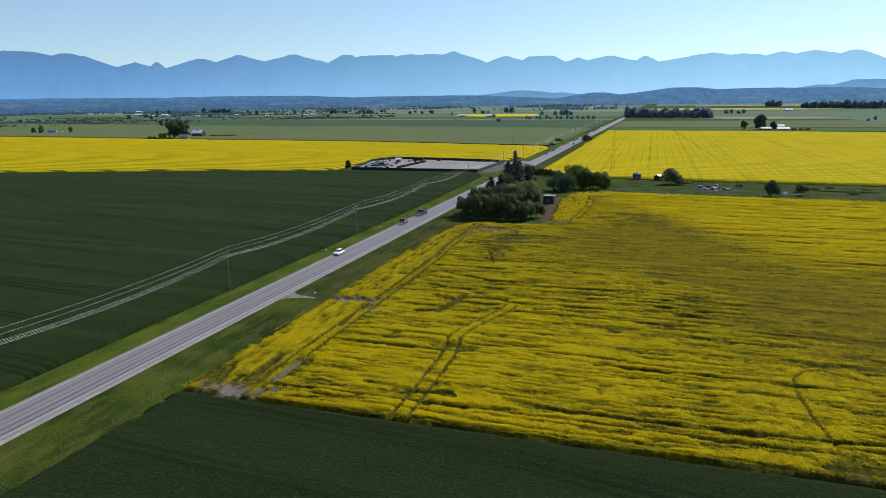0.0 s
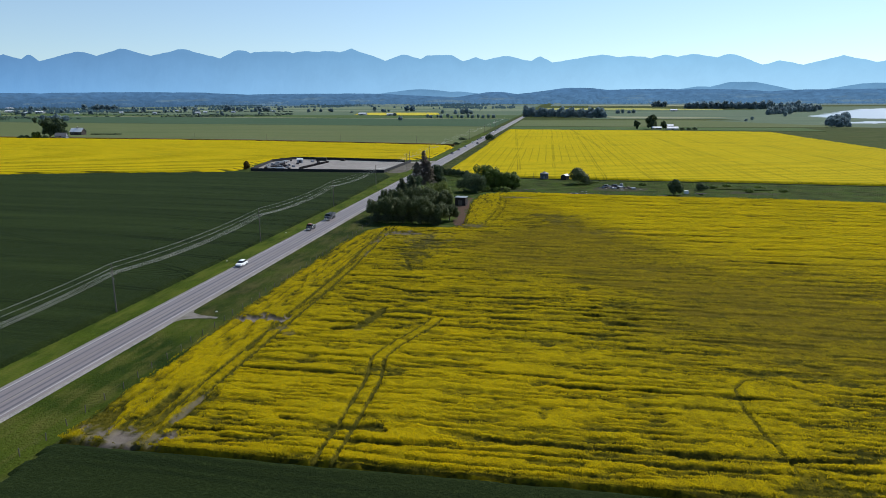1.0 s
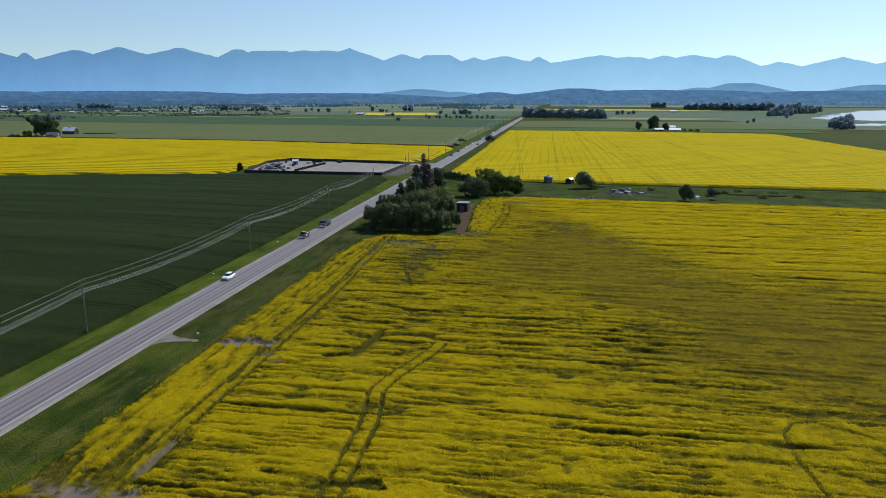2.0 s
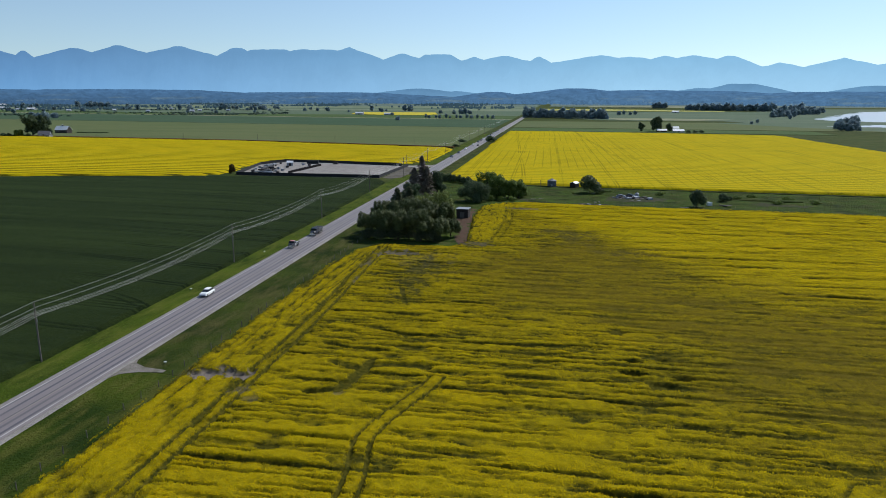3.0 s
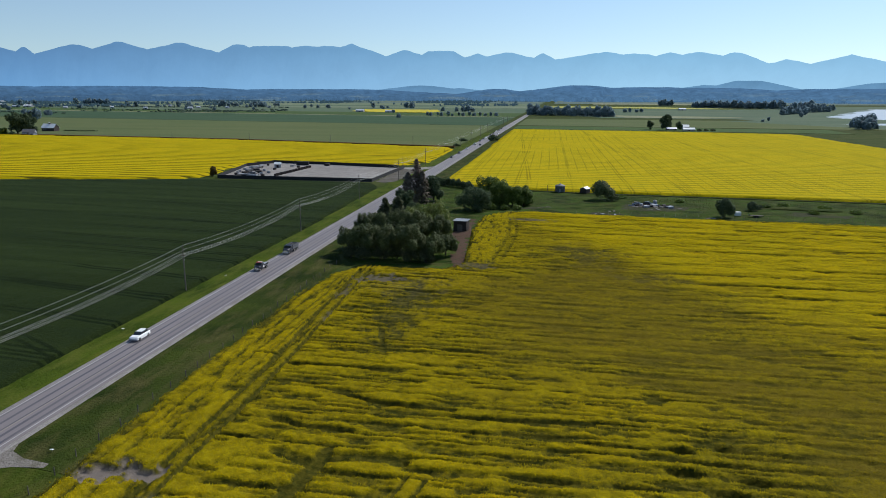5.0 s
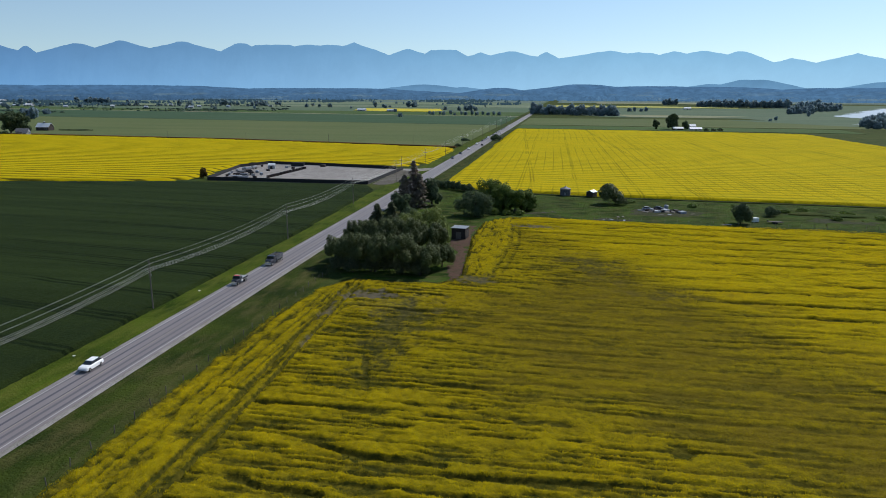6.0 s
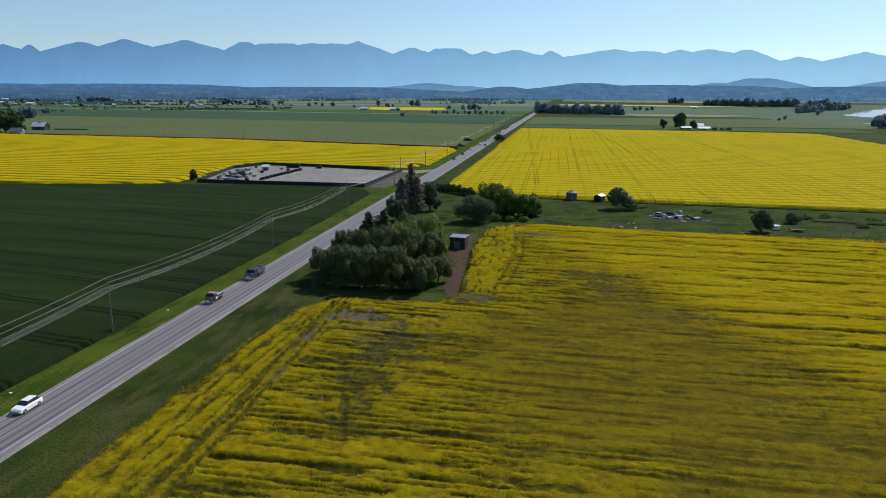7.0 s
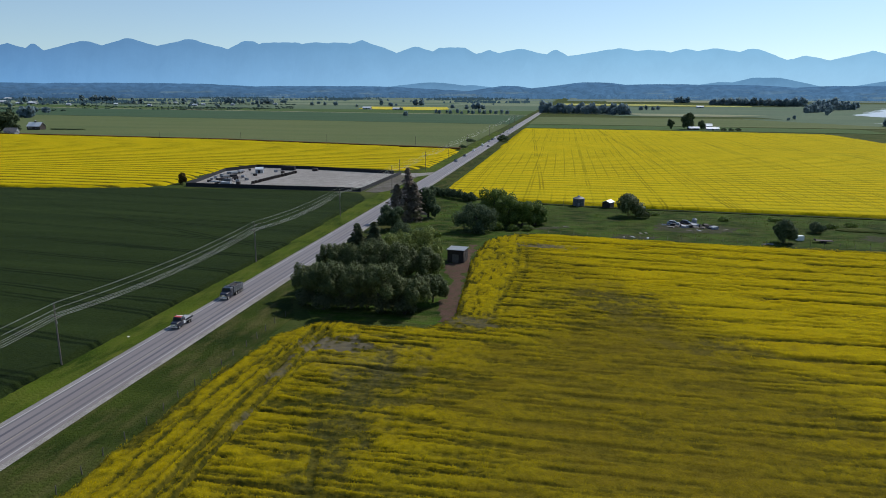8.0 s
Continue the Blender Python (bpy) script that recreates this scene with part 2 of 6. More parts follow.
M = {
    "pasture": land("pasture", (0.034, 0.05, 0.011), (0.05, 0.07, 0.014), (0.08, 0.085, 0.024), 0.008, 0.06, 0.9),
    "verge": land("verge_grass", (0.018, 0.034, 0.005), (0.058, 0.080, 0.008), (0.092, 0.090, 0.020), 0.07, 0.3, 2.0, (1.2, 0.35, 1), 0.3),
    "verge_lush": land("lush_verge_grass", (0.028, 0.05, 0.006), (0.074, 0.104, 0.010), (0.10, 0.112, 0.018), 0.07, 0.3, 2.0, (1.2, 0.35, 1), 0.3),
    "rough_verge": land("rough_verge_grass", (0.018, 0.030, 0.006), (0.048, 0.066, 0.010), (0.090, 0.080, 0.028), 0.07, 0.25, 2.0, (1.2, 0.35, 1), 0.3),
    "wheat": None,
    "olive": land("ripening_crop", (0.105, 0.128, 0.052), (0.122, 0.138, 0.058), (0.088, 0.118, 0.047), 0.004, 0.02, 0.5, (0.2, 1.4, 1)),
    "green": land("green_crop", (0.065, 0.105, 0.035), (0.08, 0.115, 0.04), (0.055, 0.09, 0.03), 0.004, 0.02, 0.5, (0.15, 1.5, 1)),
    "dim": land("dark_crop", (0.055, 0.095, 0.05), (0.065, 0.1, 0.055), (0.045, 0.08, 0.045), 0.004, 0.02, 0.5, (0.15, 1.5, 1)),
    "stubble": land("pale_stubble", (0.23, 0.235, 0.14), (0.27, 0.265, 0.17), (0.18, 0.195, 0.10), 0.004, 0.02, 0.5),
    "rape": bloom_material("rape_in_flower", (0.70, 0.535, 0.004), (0.62, 0.49, 0.006), (0.066, 0.069, 0.011), (0.16, 0.137, 0.016), (0.30, 0.255, 0.22), 0.56, 1.14),
    "rape_far": bloom_material("rape_in_full_flower", (0.76, 0.57, 0.005), (0.70, 0.55, 0.006), (0.09, 0.085, 0.008), (0.2, 0.17, 0.015), (0.2, 0.15, 0.05), 0.6, 1.15),
    "rape_tracks": bloom_material("rape_in_flower_with_tracks", (0.78, 0.60, 0.006), (0.72, 0.575, 0.008), (0.12, 0.11, 0.009), (0.2, 0.17, 0.015), (0.2, 0.15, 0.05), 0.6, 1.15,
                                  ((2.9, 0.0, (1, 0.02, 0), 0.005, 0.45, 0.8, 0.012), (14.0, 0.7, (1, 0.02, 0), 0.005, 0.45, 0.8, 0.02), (37.0, 0.8, (1, 0.07, 0), 0.006, 0.6, 0.9, 0.02))),
    "track": land("trodden_track", (0.09, 0.055, 0.042), (0.115, 0.072, 0.056), (0.065, 0.058, 0.03), 0.05, 0.4, 2.5),
    # Far rape, two tones: haze painted in as paler, duller yellow.
    "rape_pale": land("haze_paled_rape", (0.36, 0.34, 0.09), (0.42, 0.39, 0.12), (0.28, 0.29, 0.09), 0.004, 0.02, 0.3),
    "rape_plain": land("haze_muted_rape", (0.50, 0.41, 0.04), (0.56, 0.45, 0.05), (0.40, 0.35, 0.05), 0.004, 0.02, 0.3),
    "meadow": land("rough_meadow", (0.014, 0.030, 0.005), (0.056, 0.096, 0.012), (0.088, 0.086, 0.03), 0.09, 0.3, 1.2, (0.5, 1.4, 1), 0.5),
    "gravel": land("gravel", (0.26, 0.24, 0.22), (0.32, 0.30, 0.28), (0.21, 0.195, 0.175), 0.03, 0.2, 3.0),
    "leaf_willow": leaf_material("silvery_leaves", (0.048, 0.063, 0.020), (0.125, 0.145, 0.05), 0.14, 0.55, 0.14),
    "leaf_olive": leaf_material("olive_leaves", (0.085, 0.11, 0.024), (0.22, 0.26, 0.065), 0.28, 0.55, 0.14),
    "leaf_green": leaf_material("green_leaves", (0.055, 0.092, 0.016), (0.15, 0.20, 0.04), 0.38, 0.6, 0.12),
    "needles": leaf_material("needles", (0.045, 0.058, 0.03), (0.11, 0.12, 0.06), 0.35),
    "brown_needles": leaf_material("brownish_needles", (0.11, 0.098, 0.07), (0.24, 0.20, 0.155), 0.35),
    "dead": leaf_material("dry_needles", (0.13, 0.10, 0.08), (0.26, 0.20, 0.165), 0.2),
    # Tones lightened slightly: painted haze for the farms a kilometre off.
    "leaf_far": leaf_material("far_leaves", (0.044, 0.07, 0.036), (0.105, 0.136, 0.066), 0.4),
    # Far fields, three tones: haze painted into the green as grey and blue.
    "far_green": land("haze_greyed_pasture", (0.10, 0.142, 0.09), (0.13, 0.16, 0.10), (0.075, 0.112, 0.072), 0.003, 0.015, 0.2, (0.2, 1.4, 1)),
    "hazy": land("haze_painted_fields", (0.15, 0.19, 0.12), (0.19, 0.22, 0.14), (0.11, 0.15, 0.10), 0.003, 0.012, 0.2, (0.2, 1.4, 1)),
    "hazy_blue": land("blue_haze_painted_fields", (0.12, 0.165, 0.14), (0.15, 0.19, 0.16), (0.085, 0.125, 0.12), 0.003, 0.012, 0.2, (0.2, 1.4, 1)),
    # Dark tone for edge grass together with the painted shade of the crop's side.
    "grass_shade_strip": land("dark_edge_grass", (0.018, 0.028, 0.007), (0.03, 0.042, 0.01), (0.05, 0.055, 0.016), 0.08, 0.4, 2.0, None, 0.4),
    "pale_dirt": land("pale_gravelly_dirt", (0.20, 0.18, 0.16), (0.26, 0.235, 0.21), (0.13, 0.12, 0.085), 0.05, 0.5, 2.5),
    "dead_grass": land("brown_dead_grass", (0.10, 0.06, 0.022), (0.13, 0.08, 0.03), (0.07, 0.055, 0.02), 0.02, 0.1, 1.0),
    "worn_ground": land("worn_earth", (0.05, 0.052, 0.028), (0.075, 0.068, 0.045), (0.035, 0.05, 0.016), 0.08, 0.5, 2.5),
    "dirt": land("packed_brown_dirt", (0.12, 0.105, 0.09), (0.16, 0.145, 0.13), (0.085, 0.085, 0.05), 0.05, 0.3, 2.5),
    # The pale blue of these leaves is painted haze.
    "leaf_hazy": leaf_material("haze_blued_leaves", (0.16, 0.225, 0.255), (0.23, 0.30, 0.32), 0.5),
    "leaf_scrub": leaf_material("distant_scrub_leaves", (0.06, 0.095, 0.075), (0.10, 0.14, 0.10), 0.4),
    "leaf_red": leaf_material("dark_red_leaves", (0.07, 0.045, 0.016), (0.11, 0.075, 0.02)),
    "grass_dull": leaf_material("rough_grass_blades", (0.05, 0.066, 0.01), (0.09, 0.09, 0.018), 0.45),
    "grass_blade": leaf_material("grass_blades", (0.075, 0.105, 0.012), (0.12, 0.14, 0.02), 0.5),
    "bark": plain("bark", (0.04, 0.032, 0.026), (0.085, 0.072, 0.06), 3.0),
    "wood": plain("weathered_wood", (0.10, 0.085, 0.07), (0.18, 0.16, 0.14), 4.0),
    "board": plain("dark_boards", (0.030, 0.022, 0.02), (0.06, 0.048, 0.042), 3.0),
    "zinc": plain("galvanised_steel", (0.22, 0.23, 0.245), (0.32, 0.33, 0.345), 1.5, 0.5, 0.4),
    "dull_steel": plain("dull_corrugated_steel", (0.085, 0.09, 0.10), (0.15, 0.155, 0.165), 1.2, 0.6, 0.3),
    "tin": plain("pale_metal_roof", (0.62, 0.63, 0.64), (0.75, 0.75, 0.75), 1.0, 0.5, 0.1),
    "white": plain("white_paint", (0.70, 0.70, 0.69), (0.80, 0.80, 0.79), 1.0, 0.5),
    "slate": plain("dark_grey_shingles", (0.085, 0.085, 0.095), (0.14, 0.14, 0.15), 1.0, 0.8),
    "grey": plain("grey_paint", (0.24, 0.25, 0.27), (0.33, 0.34, 0.36), 1.0, 0.5),
    "black": plain("black_mesh_screen", (0.012, 0.012, 0.014), (0.03, 0.03, 0.033), 2.0, 0.8),
    "rubber": plain("rubber", (0.015, 0.015, 0.015), (0.03, 0.03, 0.03), 4.0, 0.8),
    "cable": plain("weathered_cable", (0.42, 0.43, 0.38), (0.5, 0.5, 0.46), 0.5, 0.6, 0.0),
    "ceramic": plain("glazed_insulator", (0.20, 0.20, 0.21), (0.3, 0.3, 0.3), 5.0, 0.3),
    "glass": plain("dark_window_glass", (0.02, 0.025, 0.03), (0.035, 0.04, 0.045), 1.0, 0.08, 0.0, 0.0, specular=0.6),
    "chrome": plain("bright_trim", (0.6, 0.6, 0.6), (0.7, 0.7, 0.7), 2.0, 0.25, 0.9),
    "red": plain("red_paint", (0.35, 0.03, 0.025), (0.45, 0.05, 0.04), 2.0, 0.4),
    "navy": plain("dark_blue_paint", (0.015, 0.02, 0.035), (0.03, 0.035, 0.05), 2.0, 0.35),
    "water": plain("river_water", (0.22, 0.27, 0.31), (0.28, 0.32, 0.36), 0.01, 0.35, 0.0, 0.02, specular=0.3),
    # Haze is painted into these four as glow, most in the mountains.
    "forest_far": haze_glow_material("far_forest_haze_glow", (0.02, 0.035, 0.04), ((0.048, 0.10, 0.185), (0.095, 0.20, 0.34)), ((0.09, 0.20, 0.37), (0.095, 0.205, 0.37)), 75, 0.84, 0.02, 0.28, 0.5),
    "forest_near": haze_glow_material("near_woods_haze_glow", (0.025, 0.04, 0.035), ((0.05, 0.095, 0.13), (0.07, 0.13, 0.17)), ((0.04, 0.08, 0.115), (0.06, 0.11, 0.15)), 20, 0.55, 0.03),
    "hills": haze_glow_material("forested_hills_haze_glow", (0.03, 0.045, 0.05), ((0.12, 0.26, 0.45), (0.22, 0.43, 0.66)), ((0.09, 0.20, 0.36), (0.145, 0.31, 0.50)), 118, 0.88, 0.01, 0.12),
    "mountains": haze_glow_material("mountain_slopes_haze_glow", (0.05, 0.08, 0.11), ((0.17, 0.39, 0.70), (0.44, 0.73, 0.95)), ((0.115, 0.25, 0.46), (0.27, 0.53, 0.76)), 312, 0.95, 0.005, 0.04),
}


def road_material():
    """Chip-sealed asphalt: four darker wheel paths, a pale crown, worn paint and tar at the joints."""
    m, t = shader("worn_asphalt")
    at = place(t)
    x = node(t, "ShaderNodeSeparateXYZ", {0: at}).outputs[0]
    n1, n2 = noise_at(t, at, 0.25, 5.0, 0.6, (1.0, 0.12, 1.0)), noise_at(t, at, 6.0, 3.0, 0.7)
    colour = blend(t, spread(t, n1, 0.35, 0.65), (0.14, 0.115, 0.108), (0.174, 0.147, 0.138))
    for centre, half, tone, force in ROAD_BANDS:
        off = node(t, "ShaderNodeMath", {0: node(t, "ShaderNodeMath", {0: x, 1: centre}, operation="SUBTRACT").outputs[0]}, operation="ABSOLUTE").outputs[0]
        near = node(t, "ShaderNodeMapRange", {"Value": off, "From Min": half, "From Max": half * 0.5, "To Max": force}).outputs[0]
        fade = node(t, "ShaderNodeMath", {0: near, 1: spread(t, n1, 0.15, 0.6)}, operation="MULTIPLY").outputs[0]
        colour = blend(t, fade, colour, tone)
    grain = node(t, "ShaderNodeMath", {0: spread(t, n2, 0.3, 0.8), 1: 0.25}, operation="MULTIPLY").outputs[0]
    colour = blend(t, grain, colour, (0.14, 0.135, 0.14))
    finish(t, colour, 0.62, 0.0, n2, 0.02, specular=0.4, sheen=0.05)
    return m


ROAD_WEST, ROAD_EAST, ROAD_Z = -96.4, -88.2, 0.2
ROAD_BANDS = [(-95.6, 0.22, (0.05, 0.045, 0.056), 0.8), (-94.0, 0.34, (0.04, 0.036, 0.046), 1.0), (-92.3, 0.20, (0.045, 0.04, 0.05), 1.0), (-91.0, 0.34, (0.04, 0.036, 0.046), 1.0),
              (-89.6, 0.34, (0.04, 0.036, 0.046), 1.0), (-92.0, 0.12, (0.40, 0.34, 0.2), 0.35), (-96.0, 0.13, (0.5, 0.48, 0.46), 0.8), (-88.9, 0.13, (0.5, 0.48, 0.46), 0.7)]
M["asphalt"] = road_material()


def wheat_material(name, k, ruts=1.0):
    """Unripe wheat: grain of the ears, faint drill lines and paired wheel tracks that wander across the field."""
    m, t = shader(name)
    at = place(t)
    n1, n2 = noise_at(t, at, 0.012), noise_at(t, at, 0.6, 5.0, 0.7, (0.15, 1.5, 1))
    n3 = noise_at(t, at, 2.2, 4.0, 0.75)
    colour = blend(t, spread(t, n1, 0.35, 0.65), (0.0165 * k, 0.0265 * k, 0.006 * k), (0.021 * k, 0.033 * k, 0.008 * k))
    colour = blend(t, spread(t, n2, 0.45, 0.85), colour, (0.010, 0.016, 0.004))
    colour = blend(t, spread(t, noise_at(t, at, 0.1, 4.0, 0.65, (0.12, 1.6, 1)), 0.48, 0.72), colour, (0.010, 0.017, 0.005))
    colour = blend(t, spread(t, noise_at(t, at, 0.05, 4.0, 0.65, (0.06, 1.8, 1)), 0.46, 0.68), colour, (0.034 * k, 0.052 * k, 0.012 * k))
    colour = blend(t, spread(t, n3, 0.5, 0.85), colour, (0.042, 0.058, 0.016))
    for spacing, half, way, seed in ((8.5, 0.9, (0.13, 1, 0), 0.006), (21.0, 0.9, (0.10, 1, 0), 0.01), (67.0, 1.1, (0.45, 1, 0), 0.008)):
        colour = track_lines(t, at, colour, spacing, half, way, seed, (0.004, 0.007, 0.002), ruts, 16.0, 0.012, 1.1)
    finish(t, colour, 0.95, 0.0, n3, 0.35, 0.12, 0.03, sheen=0.04, bloom_tint=(0.5, 0.8, 0.3, 1.0))
    return m


M["wheat"] = wheat_material("unripe_wheat", 0.58)
# The same wheat at lower tones and fainter ruts.
M["wheat_near"] = wheat_material("darker_unripe_wheat", 0.42, 0.6)


# ---- building helpers ----
def part(name, bm, material, parent=None, label="", kind="", smooth=False):
    """Links a bmesh as one mesh object, under a thing or a part."""
    me = bpy.data.meshes.new(name)
    bm.to_mesh(me)
    bm.free()
    me.materials.append(M[material])
    if smooth:
        me.polygons.foreach_set("use_smooth", [True] * len(me.polygons))
    ob = new(name, me)
    ob.parent = parent
    return tagged(ob, label, kind=kind)


def thing(name, at, label, category, group="", kind="", turn=0.0):
    """An empty at a thing's base, the parent of its parts."""
    ob = new(name)
    ob.empty_display_size = 0.2
    ob.matrix_basis = pose(*at, 0, 0, turn)
    return tagged(ob, label, category, group, kind)


def sheet(name, verts, faces, material, attrs=None, smooth=True):
    """A mesh object from arrays of places and of faces with equal corner counts."""
    verts, faces = np.asarray(verts, np.float32), np.asarray(faces, np.int32)
    me = bpy.data.meshes.new(name)
    me.vertices.add(len(verts))
    me.vertices.foreach_set("co", verts.ravel())
    k = faces.shape[1]
    me.loops.add(faces.size)
    me.loops.foreach_set("vertex_index", faces.ravel())
    me.polygons.add(len(faces))
    me.polygons.foreach_set("loop_start", np.arange(0, faces.size, k, dtype=np.int32))
    me.polygons.foreach_set("use_smooth", np.full(len(faces), smooth))
    for key, values in (attrs or {}).items():
        me.attributes.new(key, "FLOAT", "POINT").data.foreach_set("value", np.asarray(values, np.float32))
    me.update(calc_edges=True)
    me.materials.append(M[material])
    return new(name, me)


def box(bm, x0, x1, y0, y1, z0, z1, bevel=0.0, m=None):
    made = bmesh.ops.create_cube(bm, size=1.0)["verts"]
    bmesh.ops.scale(bm, vec=(x1 - x0, y1 - y0, z1 - z0), verts=made)
    bmesh.ops.translate(bm, vec=((x0 + x1) / 2, (y0 + y1) / 2, (z0 + z1) / 2), verts=made)
    if bevel:
        edges = {e for v in made for e in v.link_edges}
        made = bmesh.ops.bevel(bm, geom=list(edges), offset=bevel, segments=2, affect="EDGES", profile=0.6)["verts"]
    if m:
        bmesh.ops.transform(bm, matrix=m, verts=made)
    return made


def boxes(*rows, bevel=0.0):
    bm = bmesh.new()
    for r in rows:
        box(bm, *r, bevel=bevel)
    return bm


def rod(bm, a, b, r0, r1=None, sides=8):
    a, b = Vector(a), Vector(b)
    made = bmesh.ops.create_cone(bm, cap_ends=True, segments=sides, radius1=r0, radius2=r0 if r1 is None else r1, depth=(b - a).length)["verts"]
    turn = (b - a).to_track_quat("Z", "Y").to_matrix().to_4x4()
    bmesh.ops.transform(bm, matrix=Matrix.Translation((a + b) / 2) @ turn, verts=made)
    return made


def rods(*rows, sides=8):
    bm = bmesh.new()
    for r in rows:
        rod(bm, *r, sides=sides)
    return bm


def prism(profile, y0, y1, turn_axes=False):
    """A profile of (x, z) drawn out along y."""
    bm = bmesh.new()
    a = [bm.verts.new((x, y0, z)) for x, z in profile]
    b = [bm.verts.new((x, y1, z)) for x, z in profile]
    n = len(profile)
    for i in range(n):
        bm.faces.new((a[i], a[(i + 1) % n], b[(i + 1) % n], b[i]))
    bm.faces.new(a[::-1])
    bm.faces.new(b)
    bmesh.ops.recalc_face_normals(bm, faces=bm.faces)
    return bm


def slab(outline, z0, z1):
    """A flat body with the given outline in the plan."""
    bm = bmesh.new()
    top = [bm.verts.new((x, y, z1)) for x, y in outline]
    low = [bm.verts.new((x, y, z0)) for x, y in outline]
    n = len(outline)
    bm.faces.new(top)
    for i in range(n):
        bm.faces.new((low[i], low[(i + 1) % n], top[(i + 1) % n], top[i]))
    bmesh.ops.recalc_face_normals(bm, faces=bm.faces)
    return bm


def lattice(ix, iy, seed):
    h = (ix.astype(np.int64) * 374761393 + iy.astype(np.int64) * 668265263 + seed * 982451653) & 0xFFFFFFFF
    h = ((h ^ (h >> 13)) * 1274126177) & 0xFFFFFFFF
    return ((h ^ (h >> 16)) & 0xFFFF) / 65535.0


def value_noise(x, y, seed=0):
    ix, iy = np.floor(x), np.floor(y)
    fx, fy = x - ix, y - iy
    fx, fy = fx * fx * (3 - 2 * fx), fy * fy * (3 - 2 * fy)
    a, b = lattice(ix, iy, seed), lattice(ix + 1, iy, seed)
    c, d = lattice(ix, iy + 1, seed), lattice(ix + 1, iy + 1, seed)
    return a + (b - a) * fx + (c - a) * fy + (a - b - c + d) * fx * fy


def cloud(x, y, size, seed=0, octaves=3):
    """Smooth noise from 0 to 1 with features of that many metres."""
    total, weight, k = 0.0, 0.0, 1.0
    for i in range(octaves):
        total = total + k * value_noise(x / size * 2 ** i, y / size * 2 ** i, seed + i)
        weight, k = weight + k, k * 0.5
    return total / weight


def ramp(v, low, high):
    s = np.clip((v - low) / (high - low), 0, 1)
    return s * s * (3 - 2 * s)


def inside(x, y, outline):
    """How far each spot lies inside an outline, in metres (negative: outside)."""
    n, hit, near = len(outline), np.zeros(x.shape, bool), np.full(x.shape, 1e9)
    for i in range(n):
        (ax, ay), (bx, by) = outline[i], outline[(i + 1) % n]
        if ay != by:
            hit ^= ((ay > y) != (by > y)) & (x < (bx - ax) * (y - ay) / (by - ay) + ax)
        k = np.clip(((x - ax) * (bx - ax) + (y - ay) * (by - ay)) / ((bx - ax) ** 2 + (by - ay) ** 2), 0, 1)
        near = np.minimum(near, np.hypot(x - ax - k * (bx - ax), y - ay - k * (by - ay)))
    return np.where(hit, near, -near)


def crop(name, outline, dx, dy, growth, material, label, wobble=0.6, thick=1.0):
    """A standing crop: a canopy over an outline; growth(x, y, depth) gives height, bloom and bare."""
    xs, ys = [p[0] for p in outline], [p[1] for p in outline]
    gx, gy = np.arange(min(xs) - dx, max(xs) + 2 * dx, dx), np.arange(min(ys) - dy, max(ys) + 2 * dy, dy)
    x, y = np.meshgrid(gx, gy)
    x = x + dx * 0.5 * (value_noise(x * 7.3, y * 9.1, 5) - 0.5)
    y = y + dy * 0.5 * (value_noise(x * 8.7, y * 6.9, 6) - 0.5)
    depth = inside(x, y, outline) + wobble * (cloud(x, y, 3.0, 77) - 0.5) * 2
    h, bloom, bare, faded = growth(x, y, depth)
    h = h * ramp(depth, -0.1, max(0.7, 0.6 * min(dx, dy)))
    keep = depth > -max(0.4, 0.3 * min(dx, dy))
    ny, nx = x.shape
    i = (np.arange(ny - 1)[:, None] * nx + np.arange(nx - 1)[None, :])
    ok = keep[:-1, :-1] & keep[1:, :-1] & keep[:-1, 1:] & keep[1:, 1:]
    whole = np.zeros((ny + 1, nx + 1), int)
    whole[1:-1, 1:-1] = ok
    whole = whole[:-1, :-1] + whole[1:, :-1] + whole[:-1, 1:] + whole[1:, 1:]
    h = np.where(whole == 4, h, -0.05)
    i = i[ok]
    faces = np.stack([i, i + 1, i + nx + 1, i + nx], 1)
    used, faces = np.unique(faces, return_inverse=True)
    verts = np.stack([x.ravel(), y.ravel(), h.ravel() + 0.03], 1)[used]
    ob = sheet(name, verts, faces.reshape(-1, 4), material, {"bloom": thick * bloom.ravel()[used], "bare": bare.ravel()[used], "faded": faded.ravel()[used]})
    return tagged(ob, label, "crop field", kind="stuff")


